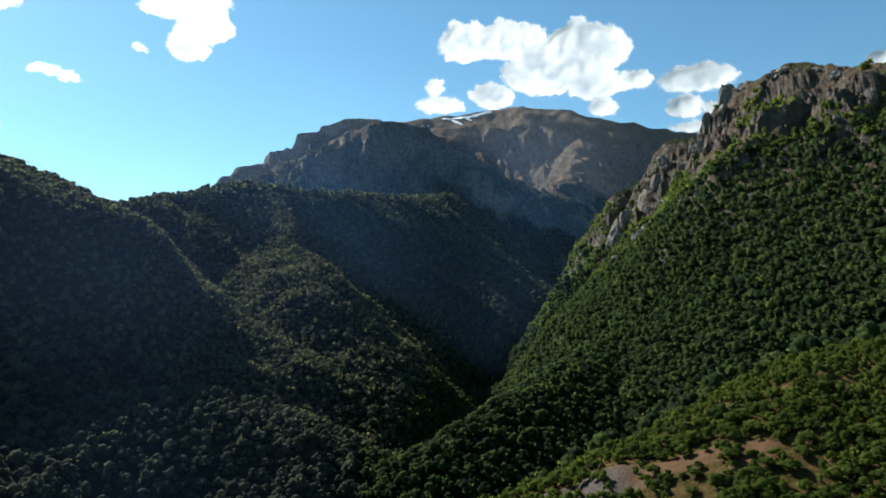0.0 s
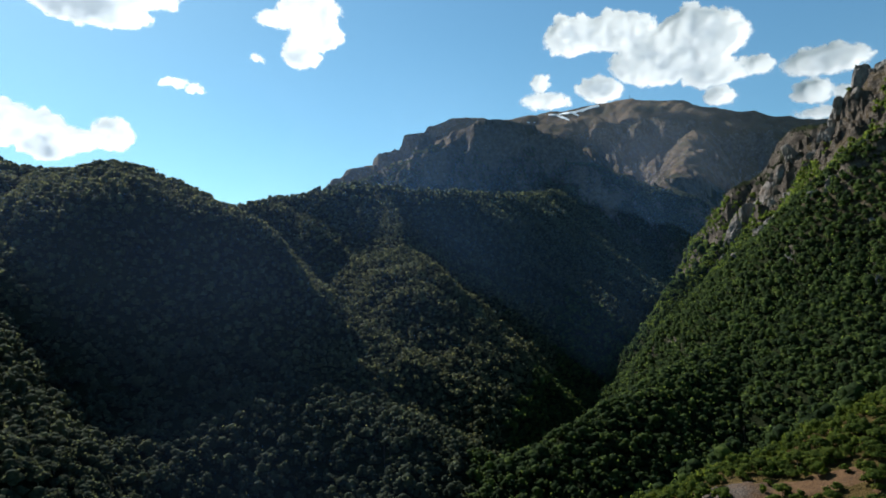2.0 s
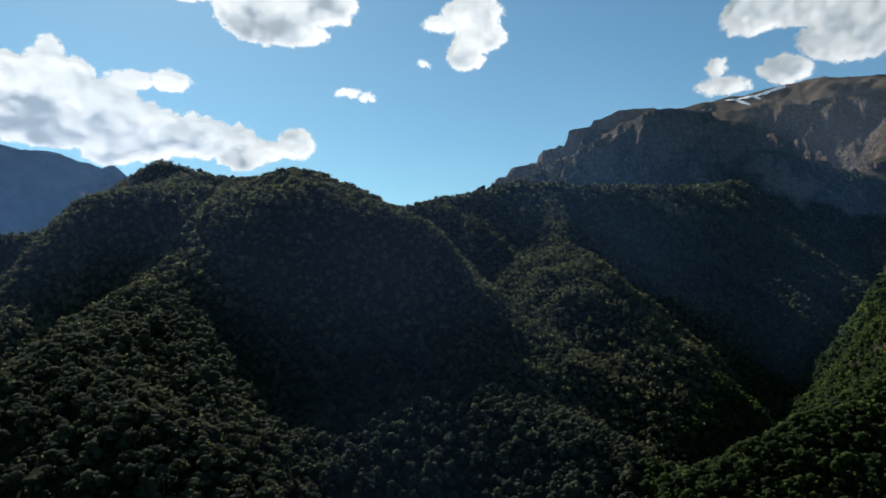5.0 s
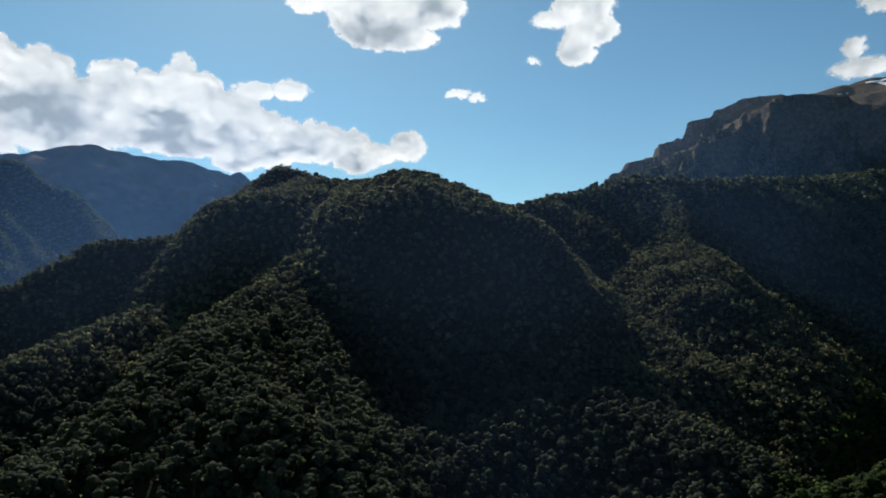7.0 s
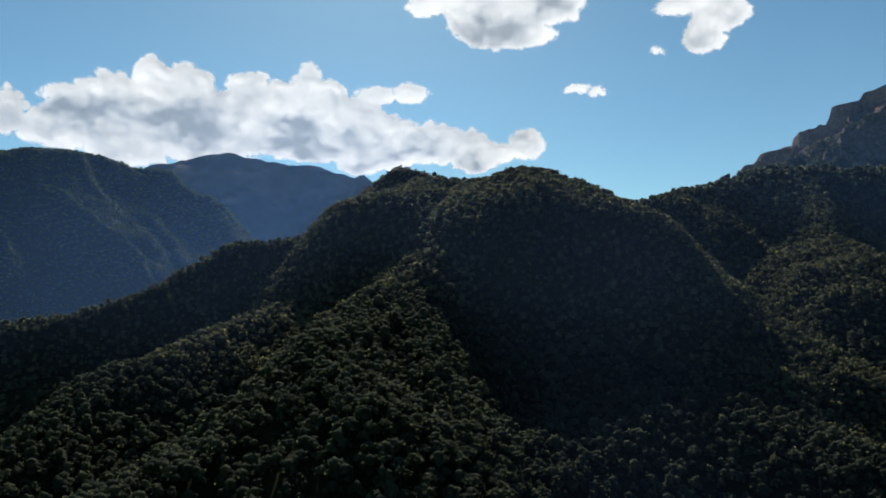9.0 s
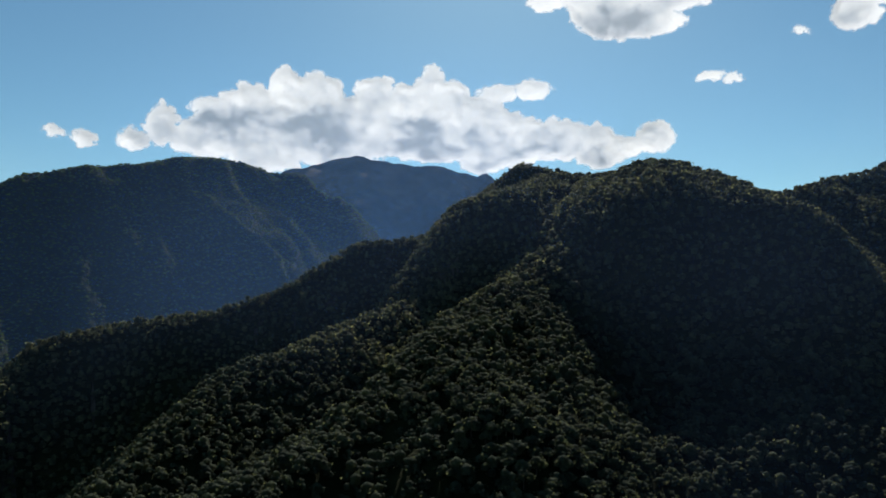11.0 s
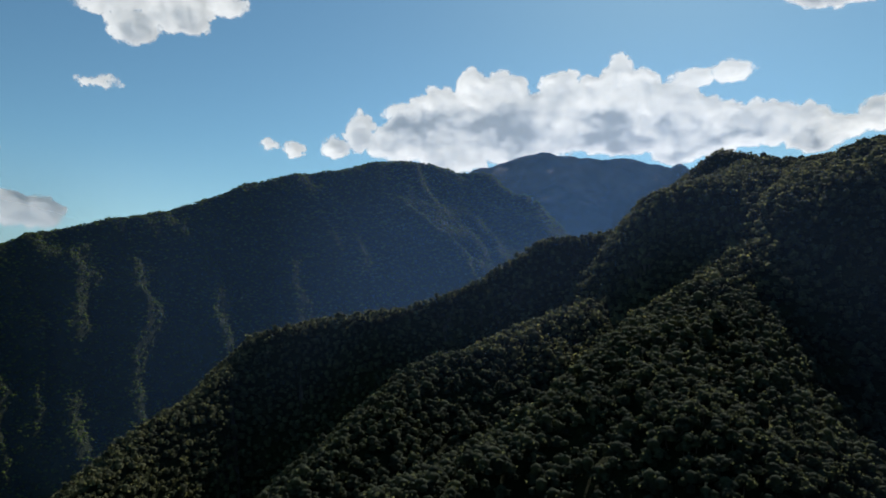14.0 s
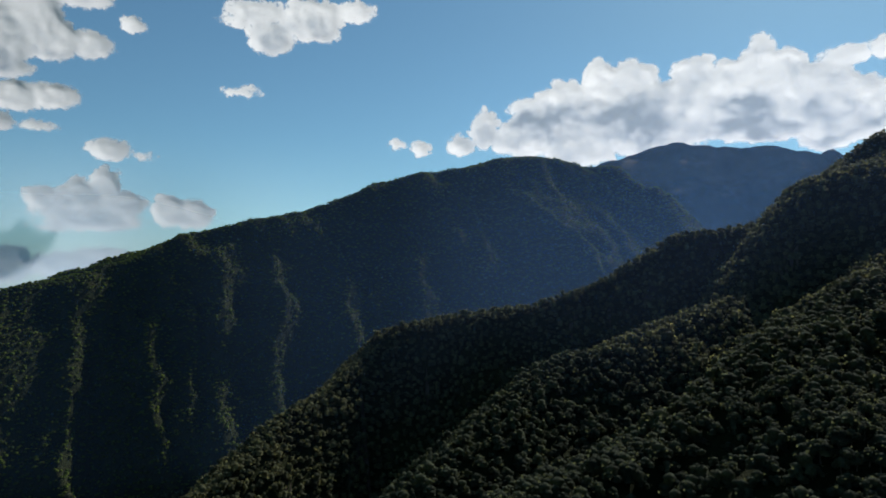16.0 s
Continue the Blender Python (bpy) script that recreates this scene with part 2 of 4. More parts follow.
RIB_HIGH = [(-1611, 287, 439), (-1481, 276, 344), (-1385, 266, 271)]
RIB_UPPER = [(-1790, 430, 600), (-1680, 430, 511), (-1540, 425, 388), (-1440, 420, 301)]
RIB_LAST = [(-1444, -408, 305), (-1287, -352, 192), (-1110, -279, 62)]


def settled(rib, share):
    """A rib of the far ridge, sunk until only a share of its height stands out of the slope."""
    out = []
    for x, y, z in rib:
        slope = -1e9
        for (ax, ay, az), (bx, by, bz) in zip(RIDGE_FAR, RIDGE_FAR[1:]):
            t = min(1, max(0, ((x - ax) * (bx - ax) + (y - ay) * (by - ay)) / ((bx - ax) ** 2 + (by - ay) ** 2)))
            d = math.hypot(x - ax - t * (bx - ax), y - ay - t * (by - ay))
            slope = max(slope, az + t * (bz - az) - 9 - 1.055 * max(0, d - 25))
        out.append((x, y, min(z, slope + share * (z - slope) + 6)))
    return out


# crest, fall to its left and right as (distance, drop) pairs, gully depth and spacing, height of the trees on it
WOODED = [(0, 0), (15, 6), (400, 310)]
STEEP = [(0, 0), (12, 6), (400, 370)]
GENTLE = [(0, 0), (20, 6), (600, 335)]
MESA = [(0, 0), (60, 12), (110, 150), (200, 270), (380, 430), (1200, 1000)]
TABLE = [(0, 0), (30, 8), (200, 112), (255, 245), (390, 420), (1200, 1000)]
BROAD = [(0, 0), (250, 40), (500, 200), (1500, 800)]
PEAK = [(0, 0), (60, 16), (370, 215), (460, 390), (760, 640), (1500, 1000)]
PROUD = [(0, 0), (7, 3), (45, 50), (400, 480)]
RIDGES = [
    (RIDGE_HILL, WOODED, [(0, 0), (20, 5), (130, 52), (185, 118), (240, 178), (440, 288)], 7, 110, 5),
    (RIDGE_ARM, WOODED, [(0, 0), (20, 6), (150, 104), (440, 325)], 6, 90, 5),
    (RIDGE_SPUR, [(0, 0), (15, 4), (50, 32), (160, 148), (500, 480)], [(0, 0), (18, 4), (60, 34), (160, 128), (500, 380)], 6, 80, 6),
    (RIDGE_FOOT, [(0, 0), (8, 3), (40, 44), (300, 390)], [(0, 0), (20, 5), (300, 190), (500, 340)], 5, 60, 6),
    (RIDGE_KNOB, STEEP, STEEP, 4, 50, 6),
    (RIDGE_NOSE, STEEP, [(0, 0), (12, 4), (60, 46), (160, 158), (500, 440)], 5, 60, 6),
    (RIDGE_APRON, STEEP, [(0, 0), (40, 17), (120, 66), (400, 250)], 12, 60, 7),
    (RIDGE_CONE, [(0, 0), (15, 8), (110, 118), (180, 192), (420, 420)], [(0, 0), (18, 9), (400, 370)], 9, 90, 7),
    (RIDGE_SHOULDER, [(0, 0), (15, 4), (300, 185), (500, 340)], STEEP, 7, 70, 6),
    (RIDGE_SADDLE, WOODED, [(0, 0), (12, 6), (200, 170), (700, 570)], 9, 170, 6),
    (RIDGE_ISLAND, STEEP, [(0, 0), (90, 22), (300, 165)], 4, 60, 6),
    (RIDGE_CLIFF, MESA, MESA, 30, 180, 0),
    (RIDGE_TABLE, MESA, TABLE, 30, 180, 0, 108),
    (RIDGE_BLUFF, BROAD, MESA, 30, 150, 0),
    (RIDGE_SUMMIT, BROAD, PEAK, 70, 330, 0, 200),
    (RIDGE_BUTTRESS, [(0, 0), (50, 22), (150, 150), (600, 600)], [(0, 0), (40, 22), (120, 130), (600, 640)], 40, 130, 0),
    (RIDGE_TOWER, [(0, 0), (20, 4), (400, 200)], [(0, 0), (10, 11), (32, 60), (85, 190), (170, 400), (500, 1000)], 14, 80, 0),
    (RIDGE_STEP, [(0, 0), (20, 13), (60, 92), (300, 560)], [(0, 0), (10, 12), (60, 110), (300, 600)], 6, 60, 3),
    (RIDGE_CRAG, [(0, 0), (20, 4), (400, 200)], [(0, 0), (12, 10), (40, 48), (120, 122), (300, 322), (500, 540)], 12, 80, 0),
    (RIDGE_BROW, [(0, 0), (20, 4), (400, 200)], [(0, 0), (12, 10), (40, 48), (120, 138), (210, 300), (500, 820)], 14, 80, 0),
    (RIDGE_FLANK, GENTLE, [(0, 0), (12, 8), (80, 100), (400, 520)], 7, 90, 5),
    (RIDGE_NEAR, WOODED, [(0, 0), (20, 3), (120, 42), (400, 220)], 2, 60, 3),
    (RIDGE_FAR, [(0, 0), (100, 30), (1000, 500)], [(0, 0), (25, 9), (500, 510), (1200, 1150)], 12, 170, 3),
    (settled(RIB_END, 0.70), PROUD, PROUD, 6, 60, 6),
    (settled(RIB_EAST, 0.70), PROUD, PROUD, 3, 60, 6),
    (settled(RIB_WEST, 0.70), PROUD, PROUD, 3, 60, 6),
    (settled(RIB_LONG, 0.5), PROUD, PROUD, 3, 60, 6),
    (settled(RIB_BROKEN, 0.42), PROUD, PROUD, 3, 60, 6),
    (settled(RIB_LOW, 0.42), PROUD, PROUD, 3, 60, 6),
    (settled(RIB_SHORT, 0.42), PROUD, PROUD, 3, 60, 6),
    (settled(RIB_MIDDLE, 0.42), PROUD, PROUD, 3, 60, 6),
    (settled(RIB_HIGH, 0.42), PROUD, PROUD, 3, 60, 6),
    (settled(RIB_UPPER, 0.42), PROUD, PROUD, 3, 60, 6),
    (settled(RIB_LAST, 0.42), PROUD, PROUD, 3, 60, 6),
    (RIDGE_BLUE, BROAD, [(0, 0), (40, 14), (250, 110), (500, 270), (1500, 950)], 50, 300, 0),
]


def fall(profile, d):
    ds, drops = zip(*profile)
    last = (drops[-1] - drops[-2]) / (ds[-1] - ds[-2])
    return np.interp(d, ds, drops) + np.maximum(d - ds[-1], 0) * last


def height(x, y):
    """The height of the ground at the places x, y."""
    x, y = np.asarray(x, float), np.asarray(y, float)
    heights = []
    r = np.hypot(x, y)
    even = 1 - 0.72 * np.clip((-x - 950) / 200, 0, 1)   # the far ridge is smooth between its ribs
    sway = np.clip(r * 0.022, 2, 55) * (1 + 0.5 * (1 - even))
    qx = x + sway * 2 * (fractal(x / 95 + 7, y / 95, 4) - 0.5)
    qy = y + sway * 2 * (fractal(x / 95, y / 95 + 70, 4) - 0.5)
    wx = x + 30 * (fractal(x / 160, y / 160, 3) - 0.5)
    wy = y + 30 * (fractal(x / 160 + 60, y / 160 + 30, 3) - 0.5)
    calm = np.clip((r - 150) / 300, 0.2, 1)
    drops = []
    for number, (crest, left, right, deep, wide, trees, *smooth) in enumerate(RIDGES):
        best, along, drop = np.full(x.shape, -1e9), np.zeros(x.shape), np.zeros(x.shape)
        run = 0.0
        for (ax, ay, az), (bx, by, bz) in zip(crest, crest[1:]):
            vx, vy = bx - ax, by - ay
            size = math.hypot(vx, vy)
            t = np.clip(((qx - ax) * vx + (qy - ay) * vy) / size ** 2, 0, 1)
            dx, dy = qx - ax - t * vx, qy - ay - t * vy
            d = np.hypot(dx, dy)
            side = vx * (qy - ay) - vy * (qx - ax)
            mixed = np.clip(0.5 + side / size / np.maximum(d, 1) * 0.7, 0, 1)
            down = fall(left, d) * mixed + fall(right, d) * (1 - mixed)
            h = az - trees + t * (bz - az) - down
            better = h > best
            best = np.where(better, h, best)
            along = np.where(better, run + t * size, along)
            drop = np.where(better, down, drop)
            run += size
        gully = ridged(along / wide + number * 31.7 + 0.9 * fractal(wx / wide, wy / wide, 3), drop / (wide * 2.2) + number * 3.3, 2)
        drop = np.maximum(drop - sum(smooth), 0)   # the turf above a cliff stays even
        weight = np.clip(drop / (deep * 4.0 + 1), 0, 1)
        drops.append(drop)
        heights.append(best + deep * 2.0 * (gully - 0.62) * weight)
    stack = np.stack(heights)
    floor = 10 + 0.12 * np.clip(y - 250, 0, 1000) + 0.21 * np.clip(y - 1250, 0, 3000) - 0.05 * np.clip(-x - 300, 0, 3000) - 0.02 * np.clip(r - 1500, 0, None)
    stack = np.concatenate([stack, floor[None]])
    soft = 4.0 + np.clip(r - 600, 0, 3000) * 0.006 * even
    top = stack.max(0)
    z = top + soft * np.log(np.exp((stack - top) / soft).sum(0))
    knolls = 19.0 * (ridged(x / 66 + 4, y / 66, 2) - 0.6) * np.clip((240 - x) / 80, 0, 1) * np.clip((1500 - r) / 300, 0, 1)
    rough = calm * (knolls + 4.0 * (fractal(x / 45, y / 45, 4) - 0.5) + 16.0 * (fractal(x / 120 + 20, y / 120, 3) - 0.5)) + even * np.clip((r - 900) / 1500, 0, 1) * 26 * (fractal(x / 160, y / 160, 5, 0.6) - 0.5)
    below = np.clip(np.take_along_axis(np.stack(drops), stack[:-1].argmax(0)[None], 0)[0] / 60, 0.12, 1)
    cragged = np.clip((z - 400 + 120 * np.clip((y - 960) / 80, 0, 1)) / 120, 0, 1) * np.clip((x - 150) / 150, 0, 1) * np.clip((1500 - y) / 200, 0, 1)
    cliffs = np.clip((z - 620) / 150, 0, 1) * np.clip((y - 2200) / 300, 0, 1)
    jag = cragged * 70 * (ridged(x / 70, y / 70, 5) - 0.62) + cliffs * 75 * (ridged(x / 230, y / 230, 6) - 0.6) * np.clip((1340 - z) / 200, 0.05, 1) + cliffs * 42 * (ridged(x / 75 + 3, y / 75, 4) - 0.6) * np.clip((1330 - z) / 150, 0, 1)
    z = z + rough * below + jag * below
    cliffs = cliffs * np.clip((1330 - z) / 120, 0, 1)
    for mask, rise, share in ((cragged, 17.0, 0.6), (cliffs, 85.0, 0.12)):
        step = (z + 0.5 * rise * (fractal(x / 60 + 40, y / 60, 3) - 0.5)) / rise
        part_way = step - np.floor(step)
        ledge = np.clip((part_way - 0.55) / 0.40, 0, 1)
        z = z + mask * share * below * rise * (ledge ** 2 * (3 - 2 * ledge) - part_way)
    bx, by = x + 9 * (fractal(x / 18, y / 18, 3) - 0.5), y + 9 * (fractal(x / 18 + 30, y / 18, 3) - 0.5)
    broken = 13 * blocks(bx, by, 42, 11) + 8 * blocks(bx, by, 19, 23) + 3.6 * blocks(bx, by, 9, 37) + 10 * (ridged(x / 30 + 9, y / 30, 3) - 0.6)
    far_broken = 20 * blocks(x + 3 * bx - 3 * x, y + 3 * by - 3 * y, 150, 5) + 9 * blocks(bx, by, 62, 17)
    return z + cragged * broken * np.maximum(below, 0.3) + cliffs * far_broken * np.clip(below * 1.5 - 0.5, 0, 1)


def mesh_from(name, verts, faces, mat, smooth=True):
    """A mesh from arrays of corners and of faces that all have the same number of corners."""
    me = bpy.data.meshes.new(name)
    n, k = faces.shape
    me.vertices.add(len(verts))
    me.vertices.foreach_set("co", np.asarray(verts, np.float32).ravel())
    me.loops.add(n * k)
    me.loops.foreach_set("vertex_index", faces.ravel().astype(np.int32))
    me.polygons.add(n)
    me.polygons.foreach_set("loop_start", np.arange(0, n * k, k, dtype=np.int32))
    me.polygons.foreach_set("use_smooth", np.full(n, smooth))
    me.materials.append(mat)
    me.update(calc_edges=True)
    return me


# ---- the ground: one sheet, finer towards the gorge that the drone looks into ----
bearings = np.concatenate([np.arange(-42, 22, 0.18), np.arange(22, 118, 0.32), np.arange(118, 318, 4.0)])
ranges = np.concatenate([[0.0], np.geomspace(30, 850, 130), np.linspace(856, 1350, 90), np.geomspace(1362, 4960, 190)])
ba_, ra_ = np.meshgrid(np.radians(bearings), ranges, indexing="ij")
gx, gy = -ra_ * np.sin(ba_), ra_ * np.cos(ba_)
gz = height(gx, gy)
nb, nr = gx.shape
i, j = np.meshgrid(np.arange(nb), np.arange(nr - 1), indexing="ij")
a_, b_ = i * nr + j, ((i + 1) % nb) * nr + j
faces = np.stack([a_, a_ + 1, b_ + 1, b_], -1).reshape(-1, 4)
ground = new("ground", mesh_from("ground", np.stack([gx, gy, gz], -1).reshape(-1, 3), faces, GROUND))
faceted = (gz > 395) & (gx > 150) & (gy < 1500) | (gz > 600) & (gy > 2200)   # bare rock breaks along flat faces
ground.data.polygons.foreach_set("use_smooth", ~faceted.ravel()[faces[:, 0]])
tagged(ground, "steep wooded mountain slopes with rock crags and dry alpine grass", "hillside", kind="structure")


def ground_z(x, y):
    """The height of the ground sheet itself at the places x, y."""
    r = np.hypot(x, y)
    b = (np.degrees(np.arctan2(-x, y)) + 42) % 360 - 42
    fi, fj = np.interp(b, bearings, np.arange(nb)), np.interp(r, ranges, np.arange(nr))
    i0, j0 = np.minimum(fi.astype(int), nb - 2), np.minimum(fj.astype(int), nr - 2)
    u, v = fi - i0, fj - j0
    return (gz[i0, j0] * (1 - v) + gz[i0, j0 + 1] * v) * (1 - u) + (gz[i0 + 1, j0] * (1 - v) + gz[i0 + 1, j0 + 1] * v) * u


# ---- the woods ----
def dome(rng, around, rings, lumps):
    """A leafy crown about 1 across: a lumpy dome, closed below by its own skirt."""
    verts, faces = [(0, 0, 1.0)], []
    bumps = [(Vector((rng.uniform(-1, 1), rng.uniform(-1, 1), rng.uniform(-0.2, 1))).normalized(), rng.uniform(0.10, 0.30)) for _ in range(lumps)]
    for k in range(1, rings + 1):
        tilt = math.pi * 0.66 * k / rings
        for q in range(around):
            turn = 2 * math.pi * (q + 0.5 * (k % 2)) / around
            way = Vector((math.sin(tilt) * math.cos(turn), math.sin(tilt) * math.sin(turn), math.cos(tilt)))
            size = 0.82 + sum(s * max(0, way.dot(w) - 0.62) / 0.38 for w, s in bumps) + rng.uniform(-0.07, 0.07)
            p = way * size
            verts.append((p.x, p.y, p.z))
    for q in range(around):
        faces.append((0, 1 + q, 1 + (q + 1) % around))
    for k in range(rings - 1):
        lo, hi = 1 + k * around, 1 + (k + 1) * around
        for q in range(around):
            w = (q + 1) % around
            if k % 2 == 0:
                faces += [(lo + q, hi + q, lo + w), (lo + w, hi + q, hi + w)]
            else:
                faces += [(lo + q, hi + q, hi + w), (lo + q, hi + w, lo + w)]
    return np.array(verts), np.array(faces)


def crown_of(rng, lobes, leaves, spray, around=5, rings=2):
    """A crown about 2 across: rounded heaps of foliage, one on top and the rest round it, frayed by loose sprays of leaves."""
    vs, fs, start = [], [], 0
    heaps = [((0, 0, rng.uniform(0.10, 0.28)), rng.uniform(0.66, 0.82) if lobes > 1 else rng.uniform(1.0, 1.16))]
    first = rng.uniform(0, 6.28)
    for k in range(lobes - 1):
        turn, out = first + 2 * math.pi * k / max(1, lobes - 1) + rng.uniform(-0.4, 0.4), rng.uniform(0.42, 0.66)
        heaps.append(((out * math.cos(turn), out * math.sin(turn), rng.uniform(-0.45, 0.22)), rng.uniform(0.38, 0.60)))
    for at, size in heaps:
        v, f = dome(rng, around, rings, 3)
        turn = rng.uniform(0, 6.28)
        c, w = math.cos(turn), math.sin(turn)
        v = np.stack([v[:, 0] * c - v[:, 1] * w, v[:, 0] * w + v[:, 1] * c, v[:, 2]], -1)
        vs.append(v * size * 0.86 + np.array(at)), fs.append(f + start)
        start += len(v)
    for q in range(leaves):
        (hx, hy, hz), size = heaps[q % lobes]
        way = Vector((rng.gauss(0, 1), rng.gauss(0, 1), rng.gauss(0.6, 0.7))).normalized()
        at = np.array((hx, hy, hz)) + np.array(way) * size * rng.uniform(0.84, 1.12)
        side = (way + Vector((rng.gauss(0, 1), rng.gauss(0, 1), rng.gauss(0, 1))) * 0.30).normalized()
        p = side.orthogonal().normalized()
        w = side.cross(p)
        turn, wide = rng.uniform(0, 6.28), spray * rng.uniform(0.7, 1.35)
        for t in (0.0, 2.1, 4.2):
            c = math.cos(turn + t), math.sin(turn + t)
            vs.append((at + (np.array(p) * c[0] + np.array(w) * c[1]) * wide * rng.uniform(0.8, 1.2))[None])
        fs.append(np.array([[start, start + 1, start + 2]]))
        start += 3
    return np.concatenate(vs), np.concatenate(fs)


def wood(name, label, x, y, crown, lobes, leaves, spray, mat, seed, flat=1.0):
    """Many crowns joined into one wood."""
    rng, rs = random.Random(seed), np.random.RandomState(seed)
    kinds = [crown_of(rng, lobes, leaves, spray) for _ in range(14)]
    z = ground_z(x, y)
    count = len(x)
    kind = rs.randint(0, len(kinds), count)
    size = crown * (0.6 + 0.62 * rs.rand(count) ** 1.5)
    size = size * np.where(rs.rand(count) < 0.05, 1.2, 1.0)
    size = size * np.where(np.hypot(x + 676, y - 682) < 55, 0.55, 1.0)   # smaller on the pointed top, to fit its outline in the camera's view
    tall = flat * size * (0.72 + 0.4 * rs.rand(count))
    tall = tall * (1 + 0.22 * np.clip(slope_at(x, y) - 0.3, 0, 2))   # stretched on steep ground, to close the gaps the camera would see
    turn = rs.rand(count) * 2 * np.pi
    vs, fs, start = [], [], 0
    for k, (v, f) in enumerate(kinds):
        at = np.nonzero(kind == k)[0]
        c, s = np.cos(turn[at])[:, None], np.sin(turn[at])[:, None]
        px = (v[:, 0] * c - v[:, 1] * s) * size[at, None] * 0.5 + x[at, None]
        py = (v[:, 0] * s + v[:, 1] * c) * size[at, None] * 0.5 + y[at, None]
        pz = v[:, 2] * tall[at, None] * 0.5 + z[at, None] + tall[at, None] * 0.4
        vs.append(np.stack([px, py, pz], -1).reshape(-1, 3))
        fs.append((f[None] + (np.arange(len(at)) * len(v))[:, None, None] + start).reshape(-1, 3))
        start += len(at) * len(v)
    ob = new(name, mesh_from(name, np.concatenate(vs), np.concatenate(fs), mat))
    return tagged(ob, label, "forest", kind="stuff")


def scatter(near, far, lo, hi, gap, seed):
    """Places about gap apart in the part of the plan between two ranges and two bearings."""
    rs = np.random.RandomState(seed)
    n = int(far / gap)
    x, y = np.meshgrid(np.arange(-n, n + 1) * gap, np.arange(-n, n + 1) * gap)
    x = x + gap * 0.5 * (np.arange(2 * n + 1) % 2)[:, None]
    x, y = (x + gap * 0.55 * rs.uniform(-1, 1, x.shape)).ravel(), (y + gap * 0.55 * rs.uniform(-1, 1, y.shape)).ravel()
    r, b = np.hypot(x, y), np.degrees(np.arctan2(-x, y))
    keep = (r >= near) & (r < far) & (b > lo) & (b < hi)
    return x[keep], y[keep]


def slope_at(x, y, step=6.0):
    z = ground_z(x, y)
    return np.hypot(ground_z(x + step, y) - z, ground_z(x, y + step) - z) / step


def wooded(x, y):
    """Keeps the places where trees can stand: no cliffs, no alpine ground."""
    z, s = ground_z(x, y), slope_at(x, y)
    patch = fractal(x / 60, y / 60, 4)
    keep = (s < 2.6) & (y < 2750) & (z < np.where((x < -900) | (y > 1450), 900, 640) + 200 * (patch - 0.5))
    crag = (x > 150) & (z > 385 + 100 * np.clip((940 - y) / 120, 0, 1) + 60 * (patch - 0.5)) & (y > 500) & (y < 1450)
    near = (x > 0) & (y < 292) & (y > 20) & (x < 420)
    keep &= ~crag & ~near
    return x[keep], y[keep]


def camera_sees(x, y, slack):
    """True where a crown rises above all ground between it and the camera's start."""
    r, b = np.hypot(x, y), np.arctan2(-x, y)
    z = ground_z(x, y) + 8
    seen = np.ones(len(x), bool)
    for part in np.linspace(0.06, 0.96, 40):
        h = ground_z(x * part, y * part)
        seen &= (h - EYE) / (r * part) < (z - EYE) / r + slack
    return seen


BANDS = [("near_wood", 150, 620, -45, 118, 6.8, 11.2, 5, 16, 0.13), ("middle_wood", 620, 1150, -45, 118, 5.4, 8.1, 1, 10, 0.26), ("far_wood", 1150, 2900, -16, 40, 9.6, 12.2, 1, 3, 0.5), ("ridge_wood", 1150, 2350, 46, 118, 7.6, 9.0, 1, 2, 0.4)]
GROVE = (-350, -190, 250, 400)   # the part of the spur that lies nearest: its trees stand singly, further down
for k, (name, near, far, lo, hi, gap, crown, lobes, leaves, spray) in enumerate(BANDS):
    x, y = wooded(*scatter(near, far, lo, hi, gap, 20 + k))
    grove = (x > GROVE[0]) & (x < GROVE[1]) & (y > GROVE[2]) & (y < GROVE[3])
    if k == 0:
        order = np.argsort(np.hypot(x, y) + np.where(grove, 0, 1e6))[:260]
        grove_x, grove_y = x[order], y[order]
        x, y = np.delete(x, order), np.delete(y, order)
    front = camera_sees(x, y, np.where(x > 150, 0.07, 0.06 if name == "ridge_wood" else 0.024))
    sun_side = (y < 1300) & (x > -60 + 0.12 * np.clip(y - 500, 0, 1500) + 40 * (fractal(x / 90, y / 90, 3) - 0.5))   # the sunny side of the gorge
    for which, label, leaf in ((front & ~sun_side, "dense olive-green broadleaf forest covering the slopes", {"ridge_wood": RIDGE_FOLIAGE, "middle_wood": HILL_LIT_FOLIAGE}.get(name, FOLIAGE)), (front & sun_side, "dense fresh green broadleaf forest on the sunny side", GREEN_FOLIAGE)):
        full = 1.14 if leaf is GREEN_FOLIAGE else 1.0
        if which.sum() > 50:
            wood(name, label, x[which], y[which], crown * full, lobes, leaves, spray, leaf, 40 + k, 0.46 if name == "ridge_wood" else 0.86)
    # Where the camera can't see, only every sixth tree, larger and simpler.
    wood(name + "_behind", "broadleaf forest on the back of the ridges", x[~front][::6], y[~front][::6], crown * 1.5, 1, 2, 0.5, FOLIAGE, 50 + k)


# ---- single trees and shrubs ----
def make_bark():
    m, n, l, b = material("bark", 0.95, 0.1)
    l.new(ramp_node(n, l, noise_node(n, l, 3.0, 6), [(0.3, (0.05, 0.038, 0.026)), (0.7, (0.15, 0.12, 0.09))]), b.inputs["Base Color"])
    return m


BARK = make_bark()
SHRUB_LEAF = make_foliage("shrub_foliage", (0.024, 0.038, 0.008), (0.044, 0.062, 0.011), (0.078, 0.096, 0.016), (0.082, 0.078, 0.022))


def part(name, me, parent, label=""):
    ob = new(name, me)
    ob.parent = parent
    if label:
        ob["label"] = label
    return ob


